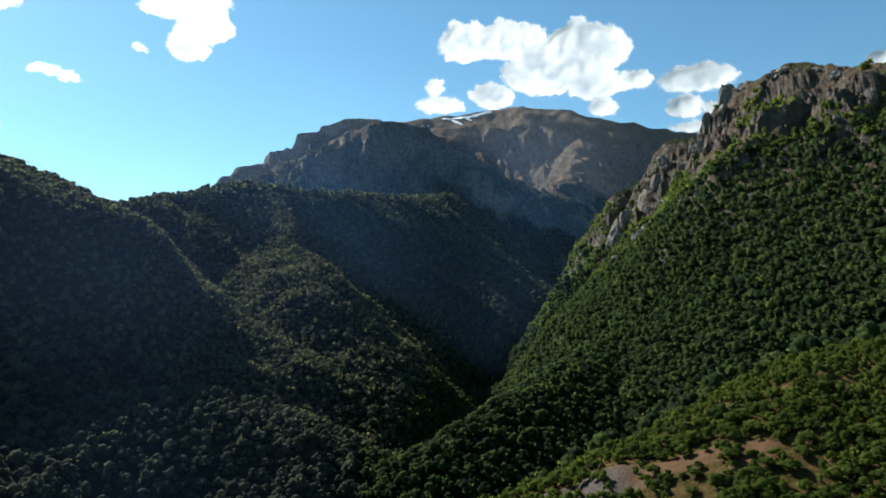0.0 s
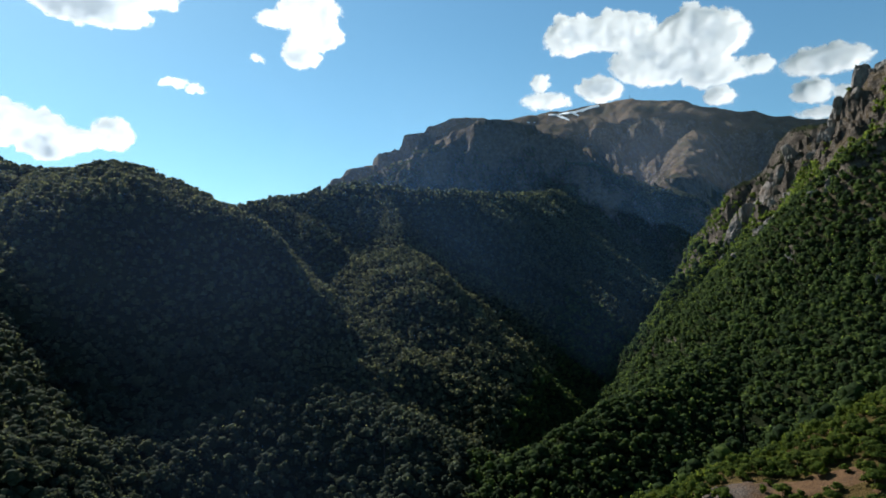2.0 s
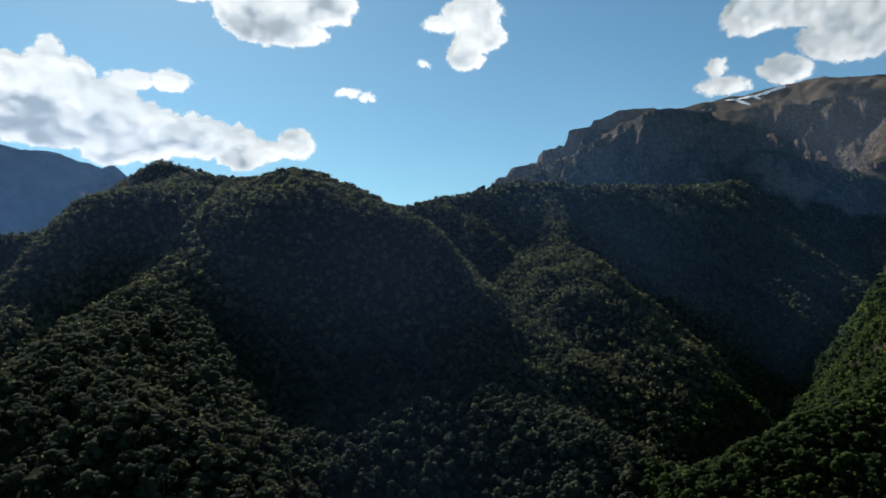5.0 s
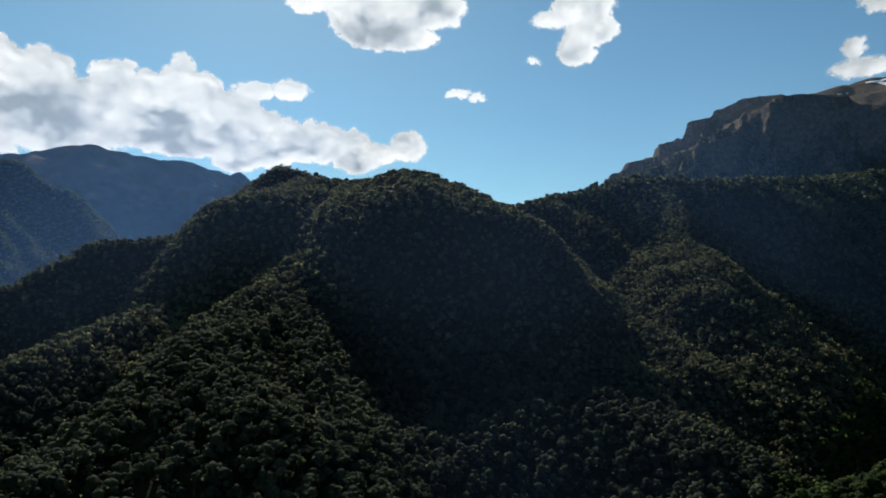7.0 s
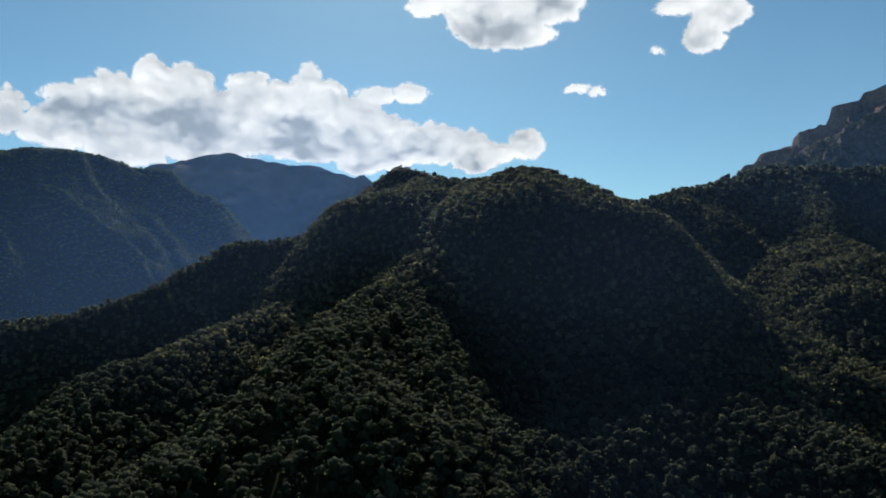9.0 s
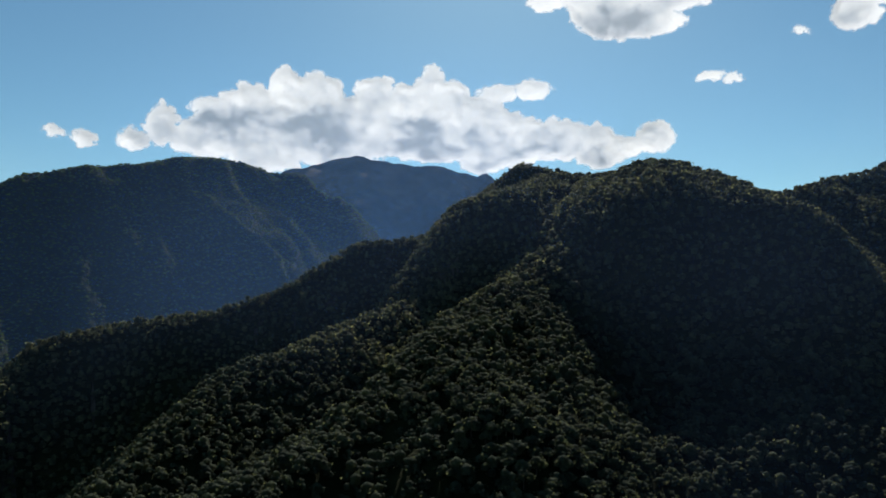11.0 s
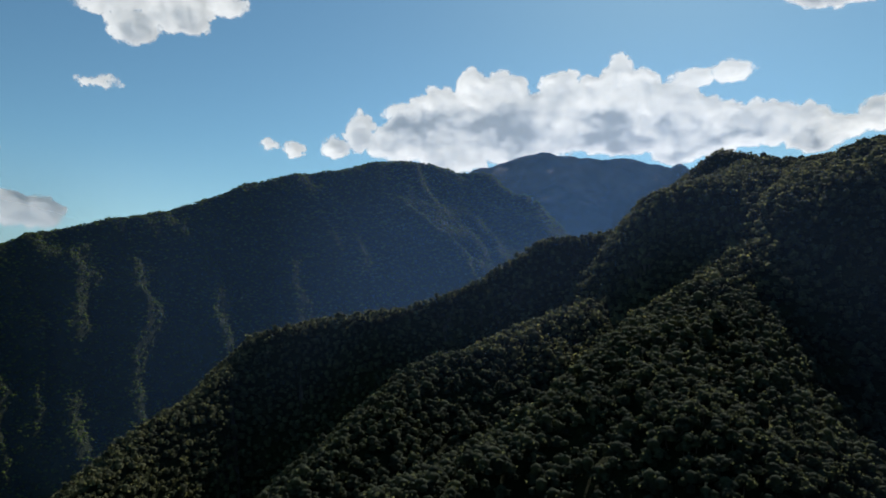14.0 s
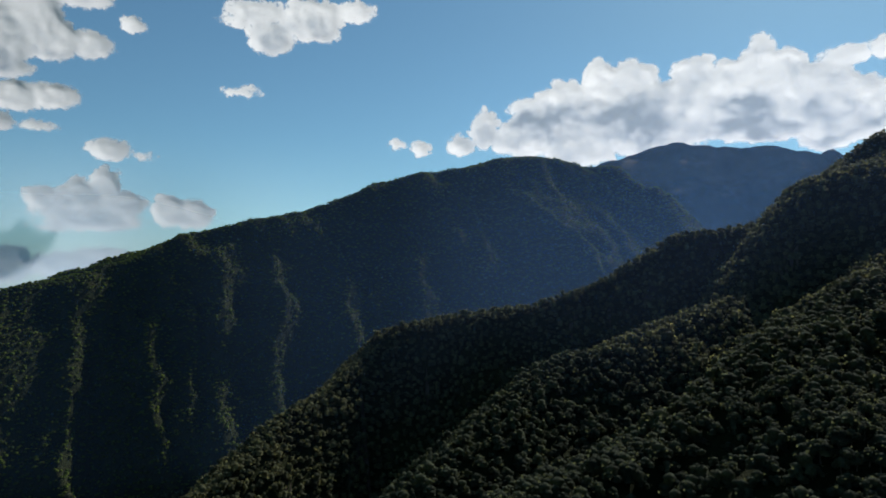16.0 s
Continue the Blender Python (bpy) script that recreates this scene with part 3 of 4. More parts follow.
def stem_mesh(rng, tall, thick, limbs):
    """A tapered, slightly crooked trunk with limbs."""
    verts, faces = [], []

    def limb(a, b, r0, r1, turns=3):
        a, b = Vector(a), Vector(b)
        side = (b - a).orthogonal().normalized()
        other = (b - a).normalized().cross(side)
        start = len(verts)
        for k in range(turns + 1):
            u = k / turns
            c = a.lerp(b, u) + side * rng.uniform(-0.04, 0.04) * tall * (0 < k < turns)
            for q in range(5):
                w = 2 * math.pi * q / 5
                verts.append(c + (side * math.cos(w) + other * math.sin(w)) * (r0 + (r1 - r0) * u))
        for k in range(turns):
            for q in range(5):
                i0, i1 = start + k * 5 + q, start + k * 5 + (q + 1) % 5
                faces.append((i0, i1, i1 + 5, i0 + 5))

    top = Vector((rng.uniform(-0.06, 0.06) * tall, rng.uniform(-0.06, 0.06) * tall, tall * 0.72))
    limb((0, 0, -0.6), top, thick, thick * 0.35)
    for k in range(limbs):
        w, u = 2.4 * k + rng.uniform(-0.4, 0.4), rng.uniform(0.3, 0.65)
        limb(top * u, top * u + Vector((math.cos(w), math.sin(w), 0.9)) * tall * rng.uniform(0.18, 0.28), thick * 0.45, thick * 0.15, 2)
    return mesh_from("trunk", np.array([tuple(v) for v in verts]), np.array(faces), BARK)


def leafy_mesh(rng, wide, tall, lift, lobes, leaves, spray, mat):
    """A crown of leaf sprays heaped on several lobes."""
    v, f = crown_of(rng, lobes, leaves, spray, 7, 3)
    return mesh_from("crown", v * np.array([wide / 2, wide / 2, tall / 2]) + np.array([0, 0, lift]), f, mat)


def plant(name, label, category, rng, wide, tall, lobes, leaves, spray, mat, limbs):
    ob = tagged(new(name), label, category)
    part("trunk", stem_mesh(rng, tall, tall * 0.035, limbs), ob)
    part("crown", leafy_mesh(rng, wide, tall * 0.8, tall * 0.55, lobes, leaves, spray, mat), ob)
    return ob


def plant_out(kinds, group, xs, ys, rng, lo, hi):
    """Stands copies of the kinds at the places given; the first of each kind stands at one of them itself."""
    first = list(kinds)
    for q, (x, y) in enumerate(zip(xs, ys)):
        m = pose(x, y, float(ground_z(np.array([x]), np.array([y]))[0]), 0, 0, rng.uniform(0, 360))
        size = rng.uniform(lo, hi)
        ob = kinds[q % len(kinds)]
        if q < len(kinds):
            ob.matrix_basis = m
        else:
            ob = copy_thing(ob, m)
        ob.scale = (size * rng.uniform(0.9, 1.15), size * rng.uniform(0.9, 1.15), size)
        ob["group"] = group


rng = random.Random(3)
TREES = [plant("tree", "round-crowned green broadleaf tree on the wooded spur", "tree", rng, rng.uniform(8, 10), rng.uniform(8, 10), 8, 90, 0.13, FOLIAGE, 3) for _ in range(5)]
plant_out(TREES, "trees on the spur", grove_x, grove_y, rng, 0.75, 1.25)


# ---- the near slope: shrubs, thin grass and a patch of bare soil ----
def soil_line(x, y):
    """Above nought on the bare soil: a band along the shoulder of the near slope."""
    mid = 247 - 0.30 * (x - 50) + 5 * (fractal(x / 14, y * 0, 2) - 0.5)
    wide = 7.0 * np.clip((x - 41) / 8, 0, 1) * np.clip((119 - x) / 26, 0, 1)
    return wide - np.abs(y - mid) + 16 * (fractal(x / 8 + 3, y / 8, 4) - 0.5)


def make_soil():
    m, n, l, b = material("bare_soil")
    geo = n.new("ShaderNodeNewGeometry")
    split = n.new("ShaderNodeSeparateXYZ")
    l.new(geo.outputs["Position"], split.inputs[0])
    earth = ramp_node(n, l, noise_node(n, l, 0.5, 8, 0.7), [(0.3, (0.045, 0.024, 0.010)), (0.55, (0.083, 0.043, 0.017)), (0.75, (0.10, 0.064, 0.029))])
    stones = n.new("ShaderNodeTexVoronoi")
    stones.inputs["Scale"].default_value = 1.6
    l.new(geo.outputs["Position"], stones.inputs["Vector"])
    gravel = ramp_node(n, l, stones.outputs["Distance"], [(0.0, (0.10, 0.078, 0.062)), (0.5, (0.064, 0.049, 0.038)), (0.8, (0.03, 0.023, 0.018))])
    stony = range_node(n, l, math_node(n, l, "ADD", split.outputs["X"], math_node(n, l, "MULTIPLY", noise_node(n, l, 0.15, 5), 24.0)), 70.0, 84.0, 1.0, 0.0)
    l.new(mix_node(n, l, stony, earth, gravel), b.inputs["Base Color"])
    bump_node(n, l, stones.outputs["Distance"], 0.6, 0.4, b)
    return m


def conforming(name, x0, x1, y0, y1, step, lift, keep, mat):
    """A thin sheet that follows the ground wherever keep is above nought."""
    gx_, gy_ = np.meshgrid(np.arange(x0, x1, step), np.arange(y0, y1, step), indexing="ij")
    z = ground_z(gx_, gy_)
    k = keep(gx_, gy_, z)
    n0, n1 = gx_.shape
    i, j = np.meshgrid(np.arange(n0 - 1), np.arange(n1 - 1), indexing="ij")
    a = i * n1 + j
    quads = np.stack([a, a + n1, a + n1 + 1, a + 1], -1).reshape(-1, 4)
    quads = quads[k.ravel()[quads].max(1) > 0]
    used, back = np.unique(quads, return_inverse=True)
    z = z + lift * np.clip(k, -1, 1)
    co = np.stack([gx_, gy_, z], -1).reshape(-1, 3)
    return new(name, mesh_from(name, co[used], back.reshape(quads.shape), mat))


tagged(conforming("bare_soil", 36, 128, 205, 275, 0.8, 0.22, lambda x, y, z: soil_line(x, y), make_soil()), "patch of bare reddish soil and grey gravel", "soil", kind="structure")

sx, sy = np.meshgrid(np.arange(-12, 262, 3.1), np.arange(160, 306, 3.1))
srs = np.random.RandomState(9)
sx, sy = (sx + srs.uniform(-1.8, 1.8, sx.shape)).ravel(), (sy + srs.uniform(-1.8, 1.8, sy.shape)).ravel()
open_ground = fractal(sx / 22, sy / 22, 3) < 0.36
keep = ((soil_line(sx, sy) < -1.5) & ~(open_ground & (sy < 262)) | (srs.rand(len(sx)) < 0.2)) & (sx > (254 - sy) * 0.25 - 8)
sx, sy = sx[keep], sy[keep]
single = (sx > 38) & (sx < 150) & (sy > 196) & (sy < 258)
pick = np.nonzero(single)[0][:: max(1, int(single.sum() / 300) + (single.sum() % 300 > 0))][:300]
rest = np.ones(len(sx), bool)
rest[pick] = False
SHRUBS = [plant("shrub", "bright green leafy shrub on the dry near slope", "shrub", rng, rng.uniform(3.4, 4.8), rng.uniform(2.6, 3.8), 7, 170, 0.10, SHRUB_LEAF, 2) for _ in range(6)]
plant_out(SHRUBS, "shrubs on the near slope", sx[pick], sy[pick], rng, 0.5, 1.75)
tagged(wood("scrub", "thick bright green scrub on the near slope", sx[rest], sy[rest], 4.9, 3, 24, 0.20, SHRUB_LEAF, 77), category="scrub")


# ---- crags: fractured grey rock standing out of the slope, with scrub between ----
def make_rock():
    m, n, l, b = material("crag_rock", 0.95, 0.1)
    geo = n.new("ShaderNodeNewGeometry")
    squeeze = n.new("ShaderNodeMapping")
    squeeze.inputs["Scale"].default_value = (1.0, 1.0, 0.35)
    l.new(geo.outputs["Position"], squeeze.inputs["Vector"])
    crack = noise_node(n, l, 0.16, 12, 0.75, squeeze.outputs[0])
    stain = noise_node(n, l, 0.03, 6, 0.6)
    grey = ramp_node(n, l, crack, [(0.3, (0.06, 0.053, 0.046)), (0.48, (0.19, 0.168, 0.146)), (0.7, (0.36, 0.315, 0.27))])
    warm = ramp_node(n, l, crack, [(0.3, (0.042, 0.032, 0.024)), (0.48, (0.13, 0.10, 0.076)), (0.7, (0.27, 0.215, 0.17))])
    l.new(mix_node(n, l, range_node(n, l, stain, 0.5, 0.65), grey, warm), b.inputs["Base Color"])
    bump_node(n, l, crack, 1.0, 5.0, b)
    return m


ROCK = make_rock()


def block(rs, size):
    """One angular block: a ball cut flat by many planes, then chipped."""
    nu, nv = 30, 19
    u, v = np.meshgrid(np.arange(nu) / nu * 2 * np.pi, np.linspace(-0.5, 0.5, nv) * np.pi, indexing="ij")
    way = np.stack([np.cos(v) * np.cos(u), np.cos(v) * np.sin(u), np.sin(v)], -1)
    cuts = rs.normal(size=(15, 3)) * np.array([1, 1, 0.7])
    cuts /= np.linalg.norm(cuts, axis=1)[:, None]
    reach = rs.uniform(0.38, 1.0, 15)
    r = (reach / np.maximum(way @ cuts.T, 1e-3)).min(-1)
    r = np.minimum(r, 1.1) * (1 + (0.55 * (ridged(u * 1.6 + rs.rand() * 50, v * 1.6 + rs.rand() * 50, 5) - 0.5) - 0.30 * np.clip(ridged(u * 2.6 + rs.rand() * 50, v * 0.5, 2) - 0.72, 0, 1) * 3) * np.cos(v))
    i, j = np.meshgrid(np.arange(nu), np.arange(nv - 1), indexing="ij")
    a, b = i * nv + j, ((i + 1) % nu) * nv + j
    return (way * r[..., None] * size / 2).reshape(-1, 3), np.stack([a, b, b + 1, a + 1], -1).reshape(-1, 4)


def outcrop(x, y, size, tall, seed):
    """One angular mass of rock that grows out of the slope."""
    rs = np.random.RandomState(seed)
    v, f = block(rs, size)
    v = v * np.array([1, 1, tall * rs.uniform(0.9, 1.4)])
    lean = rs.uniform(-0.25, 0.25, 2)
    v[:, 0] += v[:, 2] * lean[0]
    v[:, 1] += v[:, 2] * lean[1]
    z = float(ground_z(np.array([x]), np.array([y]))[0])
    ob = new("rock_outcrop", mesh_from("rock_outcrop", v + np.array([x, y, z - size * rs.uniform(0.1, 0.3)]), f, ROCK, smooth=False))
    return tagged(ob, "fractured grey-brown rock outcrop on the steep slope", "rock", "rock outcrops on the crag")


def outcrops_along(line, gap, size, tall, seed):
    for k, ((ax, ay), (bx, by)) in enumerate(zip(line, line[1:])):
        count = max(1, round(math.hypot(bx - ax, by - ay) / gap))
        for q in range(count):
            u = (q + rng.uniform(0.2, 0.8)) / count
            outcrop(ax + (bx - ax) * u + rng.uniform(-6, 6), ay + (by - ay) * u + rng.uniform(-6, 6), size * rng.uniform(0.6, 1.3), tall, seed + 40 * k + q)


outcrops_along([(228, 912), (262, 930), (300, 972), (345, 985), (390, 1003), (425, 1000), (440, 975)], 17, 22, 1.1, 1000)
outcrops_along([(455, 930), (480, 890), (500, 850), (522, 795), (542, 750), (580, 690)], 24, 20, 0.7, 2000)
outcrops_along([(290, 855), (330, 835), (365, 845), (410, 855), (455, 850), (490, 800), (515, 740)], 26, 18, 1.1, 3000)
outcrops_along([(262, 1128), (300, 1133), (340, 1118), (368, 1110), (395, 1080), (418, 1040), (438, 1000)], 13, 30, 1.5, 4000)
outcrops_along([(300, 1010), (335, 1040), (370, 1020), (405, 960)], 17, 24, 1.3, 5000)
for k, (x, y) in enumerate([(366, 655), (373, 730), (355, 780), (329, 765), (420, 705), (455, 775), (480, 740), (395, 790), (260, 800), (282, 755), (305, 700), (430, 650)]):
    outcrop(x, y, rng.uniform(9, 16), 0.8, 7000 + k)

CRAG_LEAF = make_foliage("scrub_foliage", (0.026, 0.040, 0.011), (0.062, 0.086, 0.017), (0.116, 0.144, 0.025), (0.124, 0.130, 0.032))
cx, cy = scatter(560, 1420, -42, -7, 4.4, 61)
cz, cp = ground_z(cx, cy), 0.75 * fractal(cx / 60, cy / 60, 4) + 0.25 * fractal(cx / 14, cy / 14, 2)
steepness = slope_at(cx, cy, 4.0)
green = (cx > 150) & (cz > 370 + 95 * np.clip((940 - cy) / 120, 0, 1) - 130 * np.clip((cy - 960) / 100, 0, 1) + 60 * (fractal(cx / 60, cy / 60, 4) - 0.5)) & (cp > 0.25 + 0.13 * np.clip((cy - 900) / 60, 0, 1) * np.clip((cz - 330) / 60, 0, 1) + np.clip((cz - 430 - 0.25 * (cx - 400)) / 250, 0, 0.31)) & (steepness < 3.6) & (cz < 600)
tagged(wood("crag_scrub", "bright green scrub growing between the crags", cx[green], cy[green], 6.6, 1, 8, 0.34, CRAG_LEAF, 78, 0.9), category="scrub")


# ---- on the summit: old snow and a mast ----
def make_snow():
    m, n, l, b = material("old_snow", 0.6, 0.3)
    l.new(ramp_node(n, l, noise_node(n, l, 0.03, 6), [(0.3, (0.74, 0.74, 0.74)), (0.7, (0.88, 0.88, 0.89))]), b.inputs["Base Color"])
    return m


SNOW = [((0, 1376), (80, 1385), 5), ((70, 1384), (165, 1394), 9), ((160, 1394), (300, 1438), 10), ((0, 1376), (60, 1364), 5), ((60, 1364), (114, 1326), 9), ((145, 1388), (172, 1366), 9), ((-124, 1314), (-108, 1314), 5), ((-84, 1314), (-78, 1313), 4)]


def snow_line(x, y, z):
    """Above nought on the arms and patches of snow, each with its two ends (x, z) and half width."""
    best = np.full(x.shape, -99.0)
    for (ax, az), (bx, bz), wide in SNOW:
        t = np.clip(((x - ax) * (bx - ax) + (z - az) * (bz - az)) / ((bx - ax) ** 2 + (bz - az) ** 2), 0, 1)
        best = np.maximum(best, wide - np.hypot(x - ax - t * (bx - ax), z - az - t * (bz - az)))
    return best + 11 * (fractal(x / 22, y / 22, 4) - 0.55)


tagged(conforming("snow_patch", -140, 330, 3990, 4240, 2.5, 1.5, snow_line, make_snow()), "streaks of old white snow below the bare summit", "snow", kind="structure")


def mast(x, y, tall):
    """A lattice-thin mast with a small flat-roofed hut at its foot."""
    ob = tagged(new("summit_mast"), "thin grey mast beside a small hut on the summit", "mast")
    ob.location = (x, y, float(ground_z(np.array([x]), np.array([y]))[0]))
    metal, n, l, b = material("grey_metal", 0.5, 0.4)
    l.new(ramp_node(n, l, noise_node(n, l, 0.5), [(0.3, (0.16, 0.16, 0.17)), (0.7, (0.26, 0.26, 0.27))]), b.inputs["Base Color"])

    def bar(name, size, at, taper=1.0):
        bm = bmesh.new()
        bmesh.ops.create_cube(bm, size=1, matrix=Matrix.LocRotScale(at, None, size))
        for v in bm.verts:
            if v.co.z > at[2]:
                v.co.x, v.co.y = at[0] + (v.co.x - at[0]) * taper, at[1] + (v.co.y - at[1]) * taper
        me = bpy.data.meshes.new(name)
        bm.to_mesh(me), bm.free()
        me.materials.append(metal)
        return part(name, me, ob)

    bar("pole", (3.0, 3.0, tall + 4), (0, 0, tall / 2 - 2), 0.45)
    bar("platform", (5.0, 5.0, 0.6), (0, 0, tall * 0.7))
    bar("hut", (14, 9, 9), (13, 0, 1.5))


mast(491, 4240, 34)


# ---- tinted see-through sheets that imitate haze in the valleys, lit by the same sun ----
def make_haze_sheet(name, colour):
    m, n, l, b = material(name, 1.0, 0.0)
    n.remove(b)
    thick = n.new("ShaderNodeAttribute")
    thick.attribute_name = "sheet_opacity"
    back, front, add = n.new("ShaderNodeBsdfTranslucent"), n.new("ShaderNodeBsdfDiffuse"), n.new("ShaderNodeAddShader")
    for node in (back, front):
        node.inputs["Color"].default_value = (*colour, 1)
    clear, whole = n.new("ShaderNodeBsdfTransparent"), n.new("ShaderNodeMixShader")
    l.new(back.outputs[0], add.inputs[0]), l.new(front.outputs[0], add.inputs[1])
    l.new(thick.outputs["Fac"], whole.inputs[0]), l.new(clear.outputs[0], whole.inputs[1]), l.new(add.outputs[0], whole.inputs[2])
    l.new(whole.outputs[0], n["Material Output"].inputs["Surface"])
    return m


HAZE_SHEET = make_haze_sheet("valley_haze_sheet", (0.16, 0.33, 0.67))
GORGE_SHEET = make_haze_sheet("gorge_haze_sheet", (0.17, 0.28, 0.56))
GREY_SHEET = make_haze_sheet("mountain_haze_sheet", (0.30, 0.32, 0.36))
PALE_SHEET = make_haze_sheet("horizon_haze_sheet", (0.35, 0.42, 0.49))


def haze(label, away, foot, top, layers, mat=HAZE_SHEET, low=-1e4):
    """A tinted see-through sheet standing in for hazy air, away metres from the camera's start; layers: bearing and
    share of light it takes there. It fades out upwards, towards the ground and below the height low.
    """
    where, share = zip(*layers)
    b, z = np.meshgrid(np.arange(where[0], where[-1], 1.0), np.linspace(foot, top, 36), indexing="ij")
    r = away * (1 + 0.015 * np.sin(b * 0.35))
    x, y = -r * np.sin(np.radians(b)), r * np.cos(np.radians(b))
    n0, n1 = b.shape
    i, j = np.meshgrid(np.arange(n0 - 1), np.arange(n1 - 1), indexing="ij")
    a = i * n1 + j
    me = mesh_from("haze", np.stack([x, y, z], -1).reshape(-1, 3), np.stack([a, a + n1, a + n1 + 1, a + 1], -1).reshape(-1, 4), mat)
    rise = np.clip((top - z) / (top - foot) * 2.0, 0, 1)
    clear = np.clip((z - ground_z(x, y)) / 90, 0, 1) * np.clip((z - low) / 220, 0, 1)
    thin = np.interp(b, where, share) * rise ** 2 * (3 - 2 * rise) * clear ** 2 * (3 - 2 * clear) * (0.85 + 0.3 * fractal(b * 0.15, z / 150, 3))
    layer = me.attributes.new("sheet_opacity", "FLOAT", "POINT")
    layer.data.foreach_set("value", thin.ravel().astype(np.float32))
    return tagged(new("haze", me), label, "haze", kind="structure")


haze("blue-tinted sheet imitating haze in the side valley", 1040, -160, 720, [(40, 0), (47, 0.085), (62, 0.080), (75, 0.044), (90, 0.016), (112, 0.009), (135, 0)])
haze("blue-tinted sheet imitating haze before the high mountains", 2420, 150, 1300, [(-34, 0), (-24, 0.018), (-14, 0.022), (-4, 0.024), (12, 0.024), (22, 0.014), (30, 0)])
haze("grey-tinted sheet imitating haze between the cliffs and the bare summit", 2975, 350, 1500, [(-34, 0), (-24, 0.040), (-14, 0.052), (-4, 0.050), (12, 0.040), (22, 0.022), (30, 0)], GREY_SHEET)
haze("faint blue sheet imitating haze in the shaded head of the gorge", 1030, 60, 680, [(-15, 0), (-8, 0.013), (6, 0.016), (22, 0.016), (30, 0.009), (36, 0)])
haze("faint blue sheet imitating haze in the gorge", 530, 0, 640, [(-8, 0), (2, 0.004), (10, 0.008), (20, 0.013), (30, 0.013), (38, 0.016), (45, 0.020), (70, 0.020), (90, 0.007), (110, 0)], GORGE_SHEET, 140)
# Added to lift the dark near slope, in place of veiling lens glare.
haze("faint blue sheet imitating lens glare over the shaded slope", 330, -50, 560, [(6, 0), (15, 0.004), (22, 0.007), (30, 0.005), (36, 0.001), (42, 0)], GORGE_SHEET)
haze("blue-tinted sheet imitating haze before the farthest ridge", 2480, 250, 1300, [(34, 0), (42, 0.06), (58, 0.05), (68, 0.03), (80, 0)])
haze("pale sheet imitating haze along the far horizon", 3000, -500, 950, [(70, 0), (90, 0.35), (102, 0.75), (125, 0.75), (140, 0)], PALE_SHEET)

# ---- clouds: fair-weather cumulus, each one a heaped sheet of vapour far behind the land ----
def make_cloud():
    """Vapour whose self-shading is painted in: light passes through the bright parts, the grey ones throw it back."""
    m, n, l, b = material("cloud_vapour", 1.0, 0.0)
    n.remove(b)
    out = n["Material Output"]
    edge_of, shade_of = n.new("ShaderNodeAttribute"), n.new("ShaderNodeAttribute")
    edge_of.attribute_name, shade_of.attribute_name = "depth_of_vapour", "painted_shade"
    fine = noise_node(n, l, 0.034, 9, 0.75)
    edge = math_node(n, l, "ADD", edge_of.outputs["Fac"], math_node(n, l, "MULTIPLY_ADD", fine, 0.5, -0.25))
    cover = range_node(n, l, edge, -0.04, 0.24)
    deep = math_node(n, l, "ADD", shade_of.outputs["Fac"], math_node(n, l, "MULTIPLY_ADD", noise_node(n, l, 0.008, 7, 0.65), 0.5, -0.25))
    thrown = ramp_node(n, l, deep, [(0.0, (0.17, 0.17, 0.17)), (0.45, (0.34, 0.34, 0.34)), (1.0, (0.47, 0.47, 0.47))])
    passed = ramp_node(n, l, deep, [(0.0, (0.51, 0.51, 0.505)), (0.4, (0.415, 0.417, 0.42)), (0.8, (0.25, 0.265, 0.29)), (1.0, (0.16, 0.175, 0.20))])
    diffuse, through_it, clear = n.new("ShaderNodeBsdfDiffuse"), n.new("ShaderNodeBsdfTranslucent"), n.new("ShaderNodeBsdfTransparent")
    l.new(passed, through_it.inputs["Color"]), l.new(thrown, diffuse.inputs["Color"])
    body, whole = n.new("ShaderNodeAddShader"), n.new("ShaderNodeMixShader")
    l.new(diffuse.outputs[0], body.inputs[0]), l.new(through_it.outputs[0], body.inputs[1])
    l.new(cover, whole.inputs[0]), l.new(clear.outputs[0], whole.inputs[1]), l.new(body.outputs[0], whole.inputs[2])
    l.new(whole.outputs[0], out.inputs["Surface"])
    return m


CLOUD = make_cloud()
CLOUD_RANGE = 4720.0


